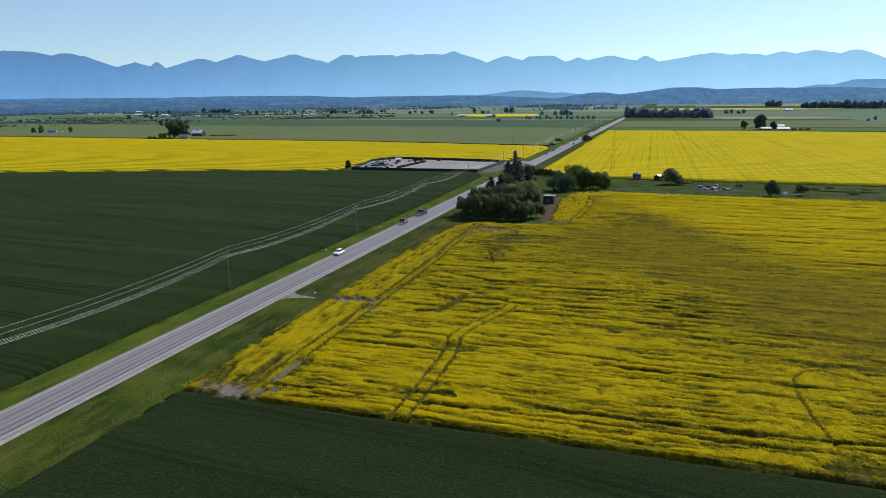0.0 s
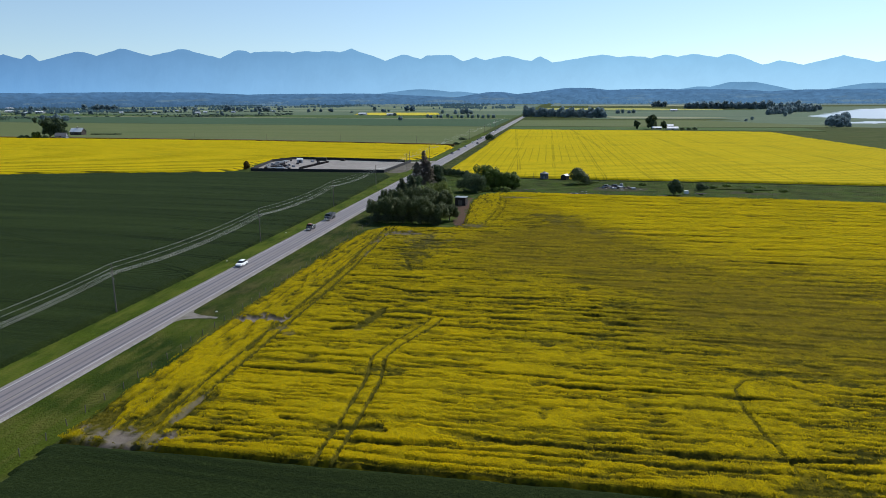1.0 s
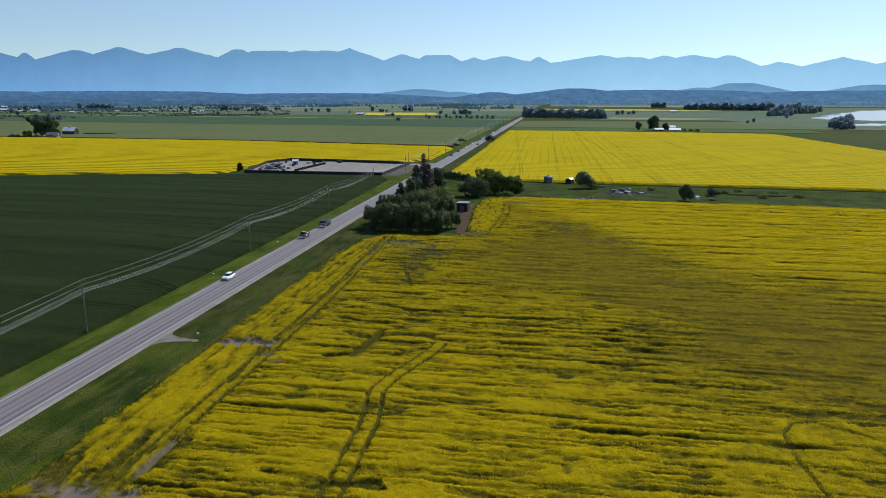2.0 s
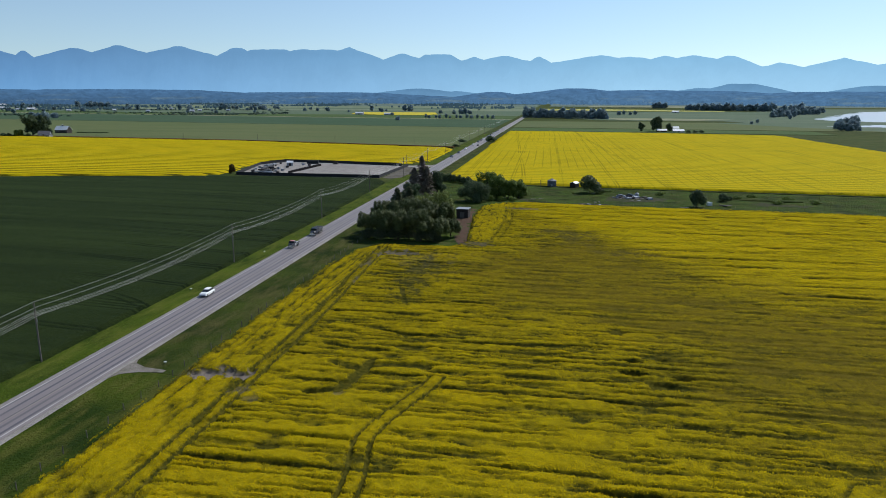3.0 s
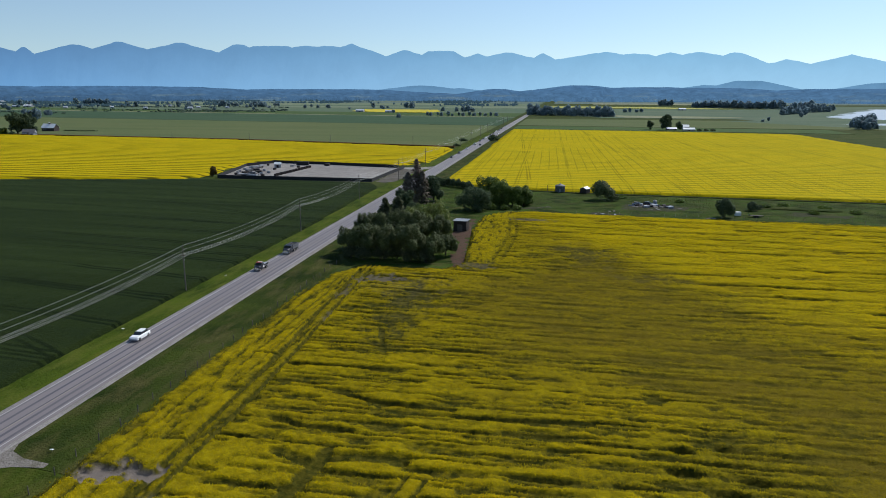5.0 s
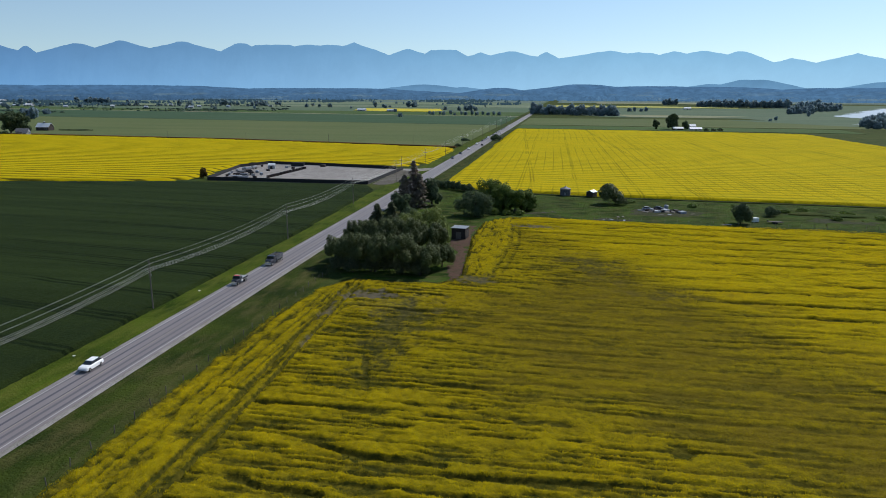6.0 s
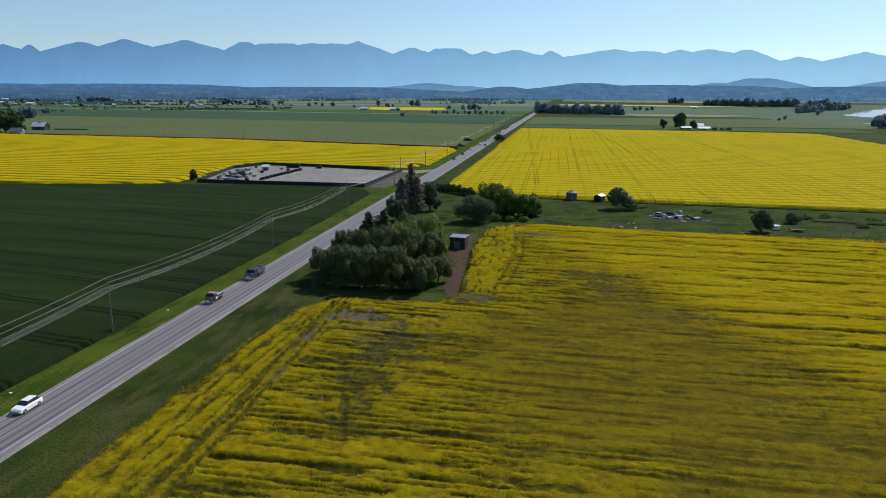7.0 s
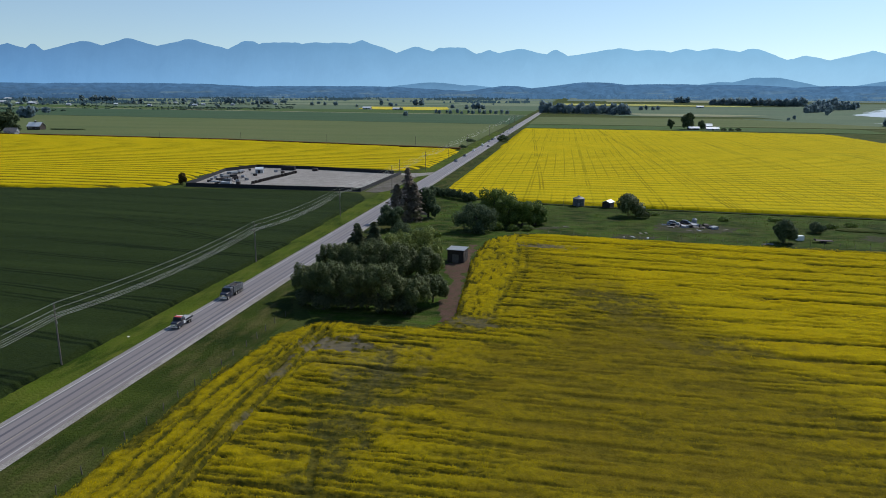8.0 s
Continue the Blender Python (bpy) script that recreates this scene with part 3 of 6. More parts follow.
def tufts(name, x, y, z, size, material, label, attrs=None, category="plants", rise=1.0, blades=2, slim=1.0):
    """Many small upright blades, each a narrow leaning triangle, at the given spots."""
    n = len(x)
    out, tone = [], {k: [] for k in (attrs or {})}
    for b in range(blades):
        turn, lean = np.random.rand(n) * 6.283, (np.random.rand(n, 2) - 0.5) * 0.8
        w, up = slim * size * (0.35 + 0.3 * np.random.rand(n)), size * rise * (0.7 + 0.6 * np.random.rand(n))
        ox, oy = (np.random.rand(n) - 0.5) * size, (np.random.rand(n) - 0.5) * size
        cx, cy = x + ox, y + oy
        a = np.stack([cx - np.cos(turn) * w, cy - np.sin(turn) * w, z - 0.15 * up], 1)
        c = np.stack([cx + np.cos(turn) * w, cy + np.sin(turn) * w, z - 0.15 * up], 1)
        tip = np.stack([cx + lean[:, 0] * up, cy + lean[:, 1] * up, z + up], 1)
        out.append(np.stack([a, c, tip], 1).reshape(-1, 3))
        for k, v in (attrs or {}).items():
            tone[k].append(np.repeat(v, 3))
    verts = np.concatenate(out)
    faces = np.arange(len(verts)).reshape(-1, 3)
    ob = sheet(name, verts, faces, material, {k: np.concatenate(v) for k, v in tone.items()}, smooth=False)
    return tagged(ob, label, category, kind="stuff")


def field(name, outline, height, material, label):
    return tagged(part(name, slab(outline, 0.0, height), material), label, "field", kind="structure")


def patch(name, outline, material, label, step=0.5, wobble=1.6, z0=0.05):
    """Bare or trodden ground with a ragged edge, a few centimetres proud."""
    def growth(x, y, depth):
        z = z0 + 0.05 * cloud(x, y, 1.5, 91)
        return z, z * 0, z * 0, z * 0
    return tagged(crop(name, outline, step, step, growth, material, label, wobble), category="ground", kind="structure")


# ---- ground, road and fields ----
bm = bmesh.new()
bmesh.ops.create_grid(bm, x_segments=60, y_segments=60, size=7000)
tagged(part("ground", bm, "pasture"), "flat valley floor of rough green pasture grass", "ground", kind="structure")

field("verge_west", [(-105.5, -400), (-97.0, -400), (-97.0, 900), (-107, 900), (-106, 480)], 0.05, "verge_lush", "bright green mown roadside grass strip")
field("verge_east", [(-87.4, -400), (-75, -400), (-75, 140.2), (-80, 140.8), (-87.4, 141.2)], 0.05, "verge", "bright green mown roadside grass beside the wheat")
field("verge_east", [(-87.4, 141.3), (-80, 140.9), (-75, 140.3), (-75, 250), (-80, 262), (-79.5, 430), (-80, 950), (-87.4, 950)], 0.05, "rough_verge", "olive green roadside grass with weeds")

tagged(part("road", prism([(-97.5, 0.0), (ROAD_WEST - 0.5, ROAD_Z - 0.05), (ROAD_WEST, ROAD_Z - 0.05), (ROAD_EAST, ROAD_Z - 0.05), (ROAD_EAST + 0.5, ROAD_Z - 0.05), (-87.0, 0.0)], -400, 1900), "gravel"),
       "low gravel embankment and shoulders of the highway", "road", kind="structure")
tagged(part("road_surface", prism([(ROAD_WEST, 0.1), (ROAD_WEST, ROAD_Z), (-92.6, ROAD_Z + 0.08), (ROAD_EAST, ROAD_Z), (ROAD_EAST, 0.1)], -400, 1900), "asphalt"),
       "straight two-lane highway of pale worn asphalt", "road", kind="structure")
field("dirt_apron", [(-103.5, 430), (-108, 424), (-114, 426), (-114, 470), (-118, 492), (-122, 500), (-110, 499), (-104, 496), (-102, 480)], 0.07, "dirt", "packed brown dirt between the yard and the highway")
field("side_road", [(-97.4, 494), (-97.4, 508), (-104, 501), (-120, 497), (-121, 492), (-110, 489), (-104, 484)], 0.1, "gravel", "pale gravel apron joining the highway beside the yard")
field("meadow", [(-79, 264), (-71, 250), (-40, 251), (-42, 330), (-36, 341), (14, 338), (72, 334), (150, 327), (300, 316), (300, 384), (105, 397), (60, 400), (0, 403), (-40, 409), (-62, 416), (-79, 426)], 0.03, "meadow", "rough green meadow with darker tussocks between the fields")
# Dark strip standing for both grass and shade at the foot of the rape.
field("grass_shade_strip", [(-78.5, 423.5), (-62, 413.8), (-40, 406.8), (0, 400.8), (60, 397.8), (105, 394.8), (262, 383), (262, 385.6), (105, 397.6), (60, 400.6), (0, 403.6), (-40, 409.6), (-62, 416.6), (-78.5, 426.5)], 0.25, "grass_shade_strip", "dark strip of grass and painted shade along the edge of the rape")
field("driveway", [(-87.6, 136.5), (-86.4, 139.4), (-83.6, 140.7), (-79.4, 141.2), (-79.4, 142.2), (-83.6, 142.8), (-86.4, 144.2), (-87.6, 147)], 0.09, "pale_dirt", "short dirt and gravel farm approach off the highway")


def wheat_growth(x, y, depth):
    h = 0.55 + 0.25 * cloud(x, y, 5.0, 11) + 0.12 * cloud(x, y * 6, 12.0, 12)
    return h, np.zeros_like(h), np.zeros_like(h), np.zeros_like(h)


crop("wheat_field", [(-172, -120), (-172, 418.6), (-211, 417), (-300, 398), (-443, 360), (-1100, 190), (-1100, -120)],
     4.0, 2.0, wheat_growth, "wheat", "dark green unripe wheat with faint wheel tracks")
crop("wheat_field", [(-103.6, 0), (-103.2, 100), (-103.4, 300), (-106.5, 405), (-113, 417), (-160, 420), (-181, 418.4), (-181, 0)],
     0.9, 0.8, wheat_growth, "wheat", "dark green unripe wheat along the highway verge", 0.3)
crop("wheat_field", [(-76.4, -60), (-75.0, 86.4), (220, 86.4), (220, -60)], 1.0, 0.8, wheat_growth, "wheat_near", "dark green unripe wheat beside the yellow rape", 0.3)

NEAR_RAPE = [(-74.5, 86.5), (-75.5, 180), (-75.5, 215), (-73, 238), (-67, 246.5), (-58, 246), (-46, 246.5), (-41.5, 255), (-43.5, 280), (-45.5, 306), (-44.5, 328), (-39, 338), (-27, 342), (14, 339), (72, 335), (150, 328), (150, 86.5)]


THIN_BAND = [(-30, 222), (-22, 192), (-10, 176), (4, 167), (12, 160), (15, 147), (25, 139), (45, 131), (75, 118), (112, 112), (112, 160), (60, 190), (46, 198), (35, 204), (30, 220), (22, 234), (5, 248), (-14, 258), (-28, 246)]
# lines where the rape failed, (half width, force, path): along the rows, and trodden across them
FAILED_ROWS = [(0.9, 1.0, [(-22, 96.6), (-12, 95.5), (4, 95.4), (25, 96.3), (34, 97.5)]), (0.7, 0.8, [(-56, 88.6), (-47, 90.2), (-40, 95.5), (-30, 96.0)]), (0.8, 0.8, [(-46, 97.4), (-36, 96.2), (-31, 97.4)]),
               (0.9, 0.8, [(-49, 167.8), (-42, 165.4), (-30, 164.6)]), (0.9, 0.8, [(-55, 157.7), (-50.5, 156.2), (-43, 155.8)]), (1.0, 0.9, [(41, 209), (51, 208.2), (60, 207.6)]),
               (0.7, 0.9, [(-30, 141.8), (-20, 141), (-12, 140.6)]), (0.6, 0.8, [(-33, 158.4), (-12, 158.2), (-3, 157.8)]), (0.6, 0.7, [(-30, 162.6), (-14, 163.8), (-2, 164.4)])]
TRODDEN = [(0.42, 0.4, [(23.6, 87), (23.4, 95), (22, 104), (21.3, 111), (21.7, 118), (24, 121.8), (27, 122.4), (31, 120.5), (35, 117.5), (42, 114), (54, 113)]),
           (1.2, 1.0, [(-51, 149), (-46, 147.2), (-41, 149), (-34, 149.2)]), (1.5, 1.0, [(-50.5, 136.3), (-46.6, 138), (-45.3, 142), (-44.5, 150)]), (1.2, 0.9, [(-39, 138.6), (-34.6, 142.2)]),
           (0.8, 0.6, [(-50, 198), (-46, 185)])]


def beside(x, y, path):
    """Metres from each spot to a path."""
    near = np.full(x.shape, 1e9)
    for (ax, ay), (bx, by) in zip(path[:-1], path[1:]):
        k = np.clip(((x - ax) * (bx - ax) + (y - ay) * (by - ay)) / ((bx - ax) ** 2 + (by - ay) ** 2), 0, 1)
        near = np.minimum(near, np.hypot(x - ax - k * (bx - ax), y - ay - k * (by - ay)))
    return near


def spot(x, y, px, py, rx, ry):
    """1 at the middle of an oval spot, 0 on its rim."""
    return 1.0 - np.hypot((x - px) / rx, (y - py) / ry)


def near_growth(x, y, depth):
    """Rows along x that follow the far edge, with furrows that open and close; a headland sown along y; a thin brownish band; bare spots near the edges."""
    fine, clump, patch = cloud(x, y, 0.9, 35, 2), cloud(x, y, 2.2, 23, 3), cloud(x, y, 28.0, 24, 3)
    ragged = 0.8 * (clump - 0.5) + 0.8 * (fine - 0.5)
    wave = y + 1.0 * (cloud(x, y, 55.0, 21, 2) - 0.5) + 0.085 * (x - 10) * ramp(y, 215, 320)
    west = ramp(-61.0 - x, 0.0, 2.0) * (y > 89)
    ring = ramp(-30.5 - x + 6 * (patch - 0.5) + 3 * (clump - 0.5), -1.0, 4.0) * ramp(y + 8 * (clump - 0.5), 248, 262)
    turned = np.maximum(west, ring)
    brush = cloud(x * 0.13, wave, 1.0, 31, 3) * (1 - turned) + cloud(x, y * 0.2, 0.8, 33, 3) * turned
    band = ramp(inside(x, y, THIN_BAND) + 34 * (patch - 0.5) + 12 * (clump - 0.5) + 18 * (cloud(x * 0.35, wave, 2.6, 40, 3) - 0.5), -14, 16)
    streaky = cloud(x * 0.35, wave, 2.6, 40, 3)
    # furrows between the rows
    k = np.round(wave / 3.7)
    off = np.abs(wave / 3.7 - k) * 3.7
    rank = lattice(k, k * 0, 3)
    alive = 0.6 * value_noise(x / 19.0 + 31.7 * rank, k, 22) + 0.4 * value_noise(x / 5.0 + 11.3 * rank, k, 29) + 0.5 * (rank - 0.5)
    furrow = ramp(1.0 - off / (0.28 + 0.4 * rank) + 0.75 * ragged, 0.0, 0.7) * ramp(alive, 0.54, 0.86)
    k = np.round(wave / 1.23)
    small = value_noise(x / 9.0 + 17.3 * lattice(k, k * 0, 8), k, 45)
    furrow = np.maximum(furrow, 0.6 * ramp(1.0 - np.abs(wave / 1.23 - k) * 1.23 / 0.36 + 0.6 * ragged, 0, 0.6) * ramp(small, 0.6, 0.85))
    far_right = ramp(x + 0.556 * (y - 235) + 10 * (patch - 0.5), 10, 34) * ramp(y, 185, 225)
    off = np.abs(wave / 9.4 - np.round(wave / 9.4)) * 9.4
    wide = ramp(1.0 - off / 1.3 + 0.9 * ragged, 0.0, 0.9) * (0.2 + 0.65 * ramp(cloud(x, wave * 3, 35.0, 43), 0.3, 0.55))
    furrow = np.maximum(furrow * (1 - 0.75 * far_right), 1.1 * wide * far_right) * (1 - 0.9 * turned) * (1 - 0.6 * band)
    lanes = ramp(1.0 - np.abs((x / 2.6) % 1.0 - 0.5) * 2.6 / 0.4 + 0.6 * ragged, 0.0, 0.6) * ramp(cloud(x * 4, y, 30.0, 34, 3), 0.5, 0.66)
    furrow = np.maximum(furrow, (0.35 + 0.4 * ramp(150 - y, 0, 20)) * lanes * turned)
    # wheel tracks
    track = np.zeros_like(x)
    sway = x + 0.8 * (cloud(x, y, 30.0, 26) - 0.5)
    line = -62.6 - 3.2 * ramp(y, 150, 245)
    for side in (-1.25, 1.25):
        track = np.maximum(track, ramp(1.0 - np.abs(sway - line - side) / 0.55 + 0.5 * ragged, 0, 0.5) * (y < 243))
        track = np.maximum(track, ramp(1.0 - np.abs(sway + 36 + side - 7 * ramp(y, 120, 150) + 2 * ramp(y, 110, 125)) / 0.5 + 0.4 * ragged, 0, 0.6) * (y < 146) * (0.5 + 0.5 * ramp(cloud(x, y, 4.0, 37), 0.35, 0.6)))
        track = np.maximum(track, 0.18 * ramp(1.0 - np.abs(sway + 33.6 - 2.5 * np.sin((y - 250) / 26) + side) / 0.8 + 0.5 * ragged, 0, 0.6) * ramp(y, 250, 262) * (y < 327))
    track = np.maximum(track, 0.12 * ramp(1.0 - np.abs(sway - line) / 1.3, 0, 0.5) * (y < 243) * (0.4 + 1.2 * clump))
    track = track * (0.75 + 0.25 * ramp(cloud(x, y, 5.0, 27), 0.25, 0.5))
    failed = np.zeros_like(x)
    for half, force, path in FAILED_ROWS + TRODDEN:
        failed = np.maximum(failed, force * ramp(1.0 - beside(x, y, path) / half + 0.9 * ragged, 0.0, 0.5) * (0.4 + 0.6 * ramp(cloud(x, y, 6.0, 28), 0.28, 0.5)))
    for px, py, r in ((1.2, 152.4, 1.3), (9.3, 152.0, 1.2), (6, 147.8, 1.7), (1.5, 158.2, 1.1), (7, 160, 0.8)):
        failed = np.maximum(failed, ramp(1.2 * spot(x, y, px, py, 1.7 * r, r) + 0.3 + 0.9 * ragged, 0.2, 0.6))
    failed = np.maximum(failed, 0.45 * ramp(cloud(x * 0.6, wave * 1.6, 5.0, 48, 5), 0.68, 0.8))
    # thin, green and bare spots
    mixed = ramp(spot(x, y, -48, 214, 10, 26) + 1.6 * (clump - 0.5) + 0.8 * (streaky - 0.5), 0.0, 0.9)
    mixed = np.maximum(mixed, ramp(spot(x, y, -7, 271, 13, 20) + 1.4 * (clump - 0.5) + 1.6 * (streaky - 0.5), 0.1, 1.0))
    mixed = np.maximum(mixed, ramp(spot(x, y, 9, 247, 13, 7) + 1.4 * (clump - 0.5) + 1.2 * (streaky - 0.5), 0.1, 1.0))
    mixed = np.maximum(mixed, ramp(spot(x, y, -37, 251, 9, 7) + 1.5 * (clump - 0.5), 0.1, 0.9))
    mixed = np.maximum(mixed, ramp(spot(x, y, 25.5, 88.5, 5, 4.5) + 1.6 * ragged, 0.0, 0.5))
    mixed = np.maximum(mixed, 1.6 * ramp(spot(x, y, -66, 95, 12, 16) + 0.6 * (clump - 0.5), 0, 0.5) * ramp(cloud(x * 6, y, 9.0, 36, 3), 0.42, 0.6))
    bare = np.zeros_like(x)
    for px, py, rx, ry, force in ((-66, 88.6, 9, 3.4, 0.9), (-69.5, 141, 7.4, 2.6, 1.0), (-62, 135.5, 2.6, 2.4, 0.35), (-58.6, 132, 2, 2, 0.3), (-60, 234.5, 8.5, 4.5, 0.55), (-65.5, 222, 1.3, 9, 0.4), (-63.4, 205, 0.8, 4, 0.35),
                                  (-61.5, 99, 0.7, 8, 0.5), (-26, 324, 9, 4.0, 0.45), (-37, 252, 5, 4, 0.35), (25, 87.5, 3, 1.6, 0.25), (-46, 137, 2, 2, 0.35)):
        bare = np.maximum(bare, force * ramp(spot(x, y, px, py, rx, ry) + 1.5 * ragged, 0.05, 0.5))
    bare = bare * np.where(y < 94, 0.35 + 0.65 * ramp(cloud(x * 5, y, 9.0, 36, 3), 0.36, 0.55), 1.0)
    loss = np.maximum.reduce([0.92 * furrow, track, failed, 0.42 * mixed * (0.3 + 1.2 * clump), bare])
    fringe = 0.35 * ramp(1.6 - depth, 0.0, 1.2)
    bloom = np.clip(1.0 - 1.1 * loss - fringe - 0.12 * band + 0.14 * far_right - 0.16 * ramp(x, -25, 20) * ramp(175 - y, 0, 30) - (0.36 - 0.1 * far_right) * ramp(brush, 0.5, 0.72) - 0.2 * ramp(y, 110, 165) * (1 - 0.85 * far_right) + 0.38 * (clump - 0.5) + 0.28 * (fine - 0.5), 0, 1)
    h = (1.1 - 0.35 * ramp(brush, 0.48, 0.7) + 0.4 * (clump - 0.5) + 0.3 * (fine - 0.5)) * (1.0 - 0.8 * np.clip(loss, 0, 1)) + 0.05
    dull = 0.42 * ramp(x, -44, -14) * ramp(y, 168, 215) * (1 - 0.95 * far_right) * (0.35 + 1.1 * ramp(patch + 0.5 * (clump - 0.5), 0.3, 0.65)) * (1 - 0.7 * ring)
    fade = np.maximum(band * (0.62 + 0.3 * (brush - 0.5) + 0.5 * (clump - 0.5) + 0.8 * (streaky - 0.5)), dull) * (1 - 0.4 * loss)
    grey = 0.12 * np.maximum(ramp(spot(x, y, -52, 228, 15, 14) + 1.6 * (clump - 0.5) + 0.9 * (fine - 0.5), 0.1, 0.9), 0.45 * mixed * (y > 180))
    return h * (1 - 0.35 * band), bloom, np.clip(np.maximum(bare * 1.1 - 0.1, grey), 0, 1), np.clip(fade, 0, 0.9)


crop("rape_field", NEAR_RAPE, 0.42, 0.35, near_growth, "rape", "yellow flowering rape with thin brownish patches and wheel tracks", thick=0.64)
crop("rape_field", [(150.5, 86.5), (150.5, 328), (300, 318), (300, 86.5)], 3.0, 2.0, near_growth, "rape", "yellow flowering rape at the field's far side", thick=0.8)
n = 1900000
tx, ty = -76 + 220 * np.random.rand(n), 86 + 256 * np.random.rand(n) ** 1.35
ok = (tx < 2 + 0.49 * (ty - 8)) & (tx > -77)
tx, ty = tx[ok], ty[ok]
deep = inside(tx, ty, NEAR_RAPE)
ok = deep > 0.2
tx, ty, deep = tx[ok], ty[ok], deep[ok]
th, tb, tbare, tfade = near_growth(tx, ty, deep)
ok = np.random.rand(len(tx)) < np.clip(tb * 1.25 + 0.08 - 0.8 * tbare, 0, 1) * (1 - 0.4 * tfade)
tufts("rape_flowers", tx[ok], ty[ok], th[ok] - 0.02, 0.2, "rape", "loose yellow flower heads over the rape", {"bloom": np.clip(0.9 * tb[ok] + 0.12 * (np.random.rand(ok.sum()) - 0.5), 0, 1), "bare": 0.3 * tbare[ok], "faded": np.clip(0.75 * tfade[ok], 0, 0.95)}, "flowers", 1.0, blades=1, slim=0.75)


def far_growth(spacing, seed, deep):
    def growth(x, y, depth):
        wave = y + 3.0 * (cloud(x, y, 90.0, seed) - 0.5)
        row = np.abs((wave / spacing) % 1.0 - 0.5) * 2
        gap = deep * ramp(row, 0.58, 0.95) * (0.25 + 0.75 * cloud(x, y, 14.0, seed + 1))
        thin = ramp(cloud(x, y * 5, 50.0, seed + 2), 0.6, 0.8) * 0.15
        loss = np.clip(np.maximum(gap, thin), 0, 1)
        return 1.15 - 0.55 * loss + 0.2 * cloud(x, y, 6.0, seed + 5), 1.0 - loss, np.zeros_like(x), np.zeros_like(x)
    return growth


crop("rape_field", [(-79, 427), (-62, 417), (-40, 410), (0, 404), (60, 401), (105, 398), (262, 386), (268, 560), (252, 790), (247, 905), (238, 918), (100, 945), (-80, 964)],
     2.2, 0.95, far_growth(8.5, 41, 0.55), "rape_tracks", "bright yellow rape in full flower with sown rows", thick=0.86)
crop("rape_field", [(-106.5, 655), (-100.5, 575), (-104, 530), (-112, 513), (-122, 509), (-154, 506), (-190, 512), (-207, 511), (-216, 500), (-217, 460), (-211, 434), (-216, 420), (-233, 411), (-300, 401), (-443, 363), (-1000, 215), (-1000, 770), (-593, 728), (-334, 706), (-160, 668)],
     5.0, 1.1, far_growth(9.6, 51, 1.5), "rape_far", "bright yellow rape in full flower with curved rows", thick=0.9)

# Haze is painted into the colours of the far_green, hazy and rape strips.
field("far_plain", [(-4400, 1480), (-108, 1420), (-108, 3600), (-4400, 3600)], 0.12, "far_green", "wide green valley floor in painted haze")
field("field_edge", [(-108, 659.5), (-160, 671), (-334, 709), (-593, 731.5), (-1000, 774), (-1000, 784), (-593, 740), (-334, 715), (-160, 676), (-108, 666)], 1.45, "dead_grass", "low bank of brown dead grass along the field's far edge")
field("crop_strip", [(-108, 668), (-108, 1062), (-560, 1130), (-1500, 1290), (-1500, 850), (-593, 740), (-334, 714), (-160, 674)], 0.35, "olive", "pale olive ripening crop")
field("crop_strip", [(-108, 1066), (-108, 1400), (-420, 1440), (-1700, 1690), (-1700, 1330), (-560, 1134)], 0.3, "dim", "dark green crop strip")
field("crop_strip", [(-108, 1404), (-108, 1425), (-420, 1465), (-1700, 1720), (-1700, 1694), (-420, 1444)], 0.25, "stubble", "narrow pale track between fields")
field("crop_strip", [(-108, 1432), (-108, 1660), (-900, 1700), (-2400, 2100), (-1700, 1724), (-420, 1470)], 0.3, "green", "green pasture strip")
field("crop_strip", [(-1000, 2080), (-420, 2130), (-420, 2330), (-1000, 2290), (-2600, 2600), (-2500, 2250)], 0.3, "hazy", "distant field in painted pale haze")
field("crop_strip", [(-400, 2130), (-110, 2130), (-110, 2500), (-400, 2480)], 0.3, "hazy", "distant hay field in painted pale haze")
field("crop_strip", [(-1000, 2460), (-420, 2520), (-120, 2560), (-120, 2980), (-1400, 2980), (-2700, 2750)], 0.3, "hazy", "long distant field in painted pale haze")
field("crop_strip", [(-1500, 3060), (-120, 3060), (-120, 3500), (-1500, 3420), (-3300, 3300), (-2900, 2900)], 0.3, "hazy_blue", "wide distant field in painted blue haze")
field("crop_strip", [(-1700, 3480), (-300, 3560), (-300, 4300), (-1700, 4200), (-3900, 3800), (-3500, 3380)], 0.3, "hazy", "distant field below the woods in painted pale haze")
field("crop_strip", [(-60, 3060), (1500, 3060), (1900, 4200), (-60, 4300)], 0.3, "hazy_blue", "wide distant pasture in painted blue haze")
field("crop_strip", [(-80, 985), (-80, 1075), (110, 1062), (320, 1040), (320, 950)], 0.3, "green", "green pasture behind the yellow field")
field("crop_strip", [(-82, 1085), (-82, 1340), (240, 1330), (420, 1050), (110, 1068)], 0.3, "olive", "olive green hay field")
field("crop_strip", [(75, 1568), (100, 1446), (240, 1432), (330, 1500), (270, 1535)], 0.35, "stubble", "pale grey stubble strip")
field("rape_strip", [(-566, 1900), (-349, 1906), (-312, 1735), (-330, 1650), (-445, 1665), (-530, 1722)], 1.0, "rape_plain", "thin far strip of rape muted by painted haze")
field("rape_strip", [(-60, 2235), (75, 2228), (300, 2190), (455, 2172), (470, 2230), (250, 2430), (-60, 2500)], 1.0, "rape_pale", "thin far strip of yellow rape paled by painted haze")
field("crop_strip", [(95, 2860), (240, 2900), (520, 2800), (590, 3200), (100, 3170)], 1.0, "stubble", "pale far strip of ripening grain")
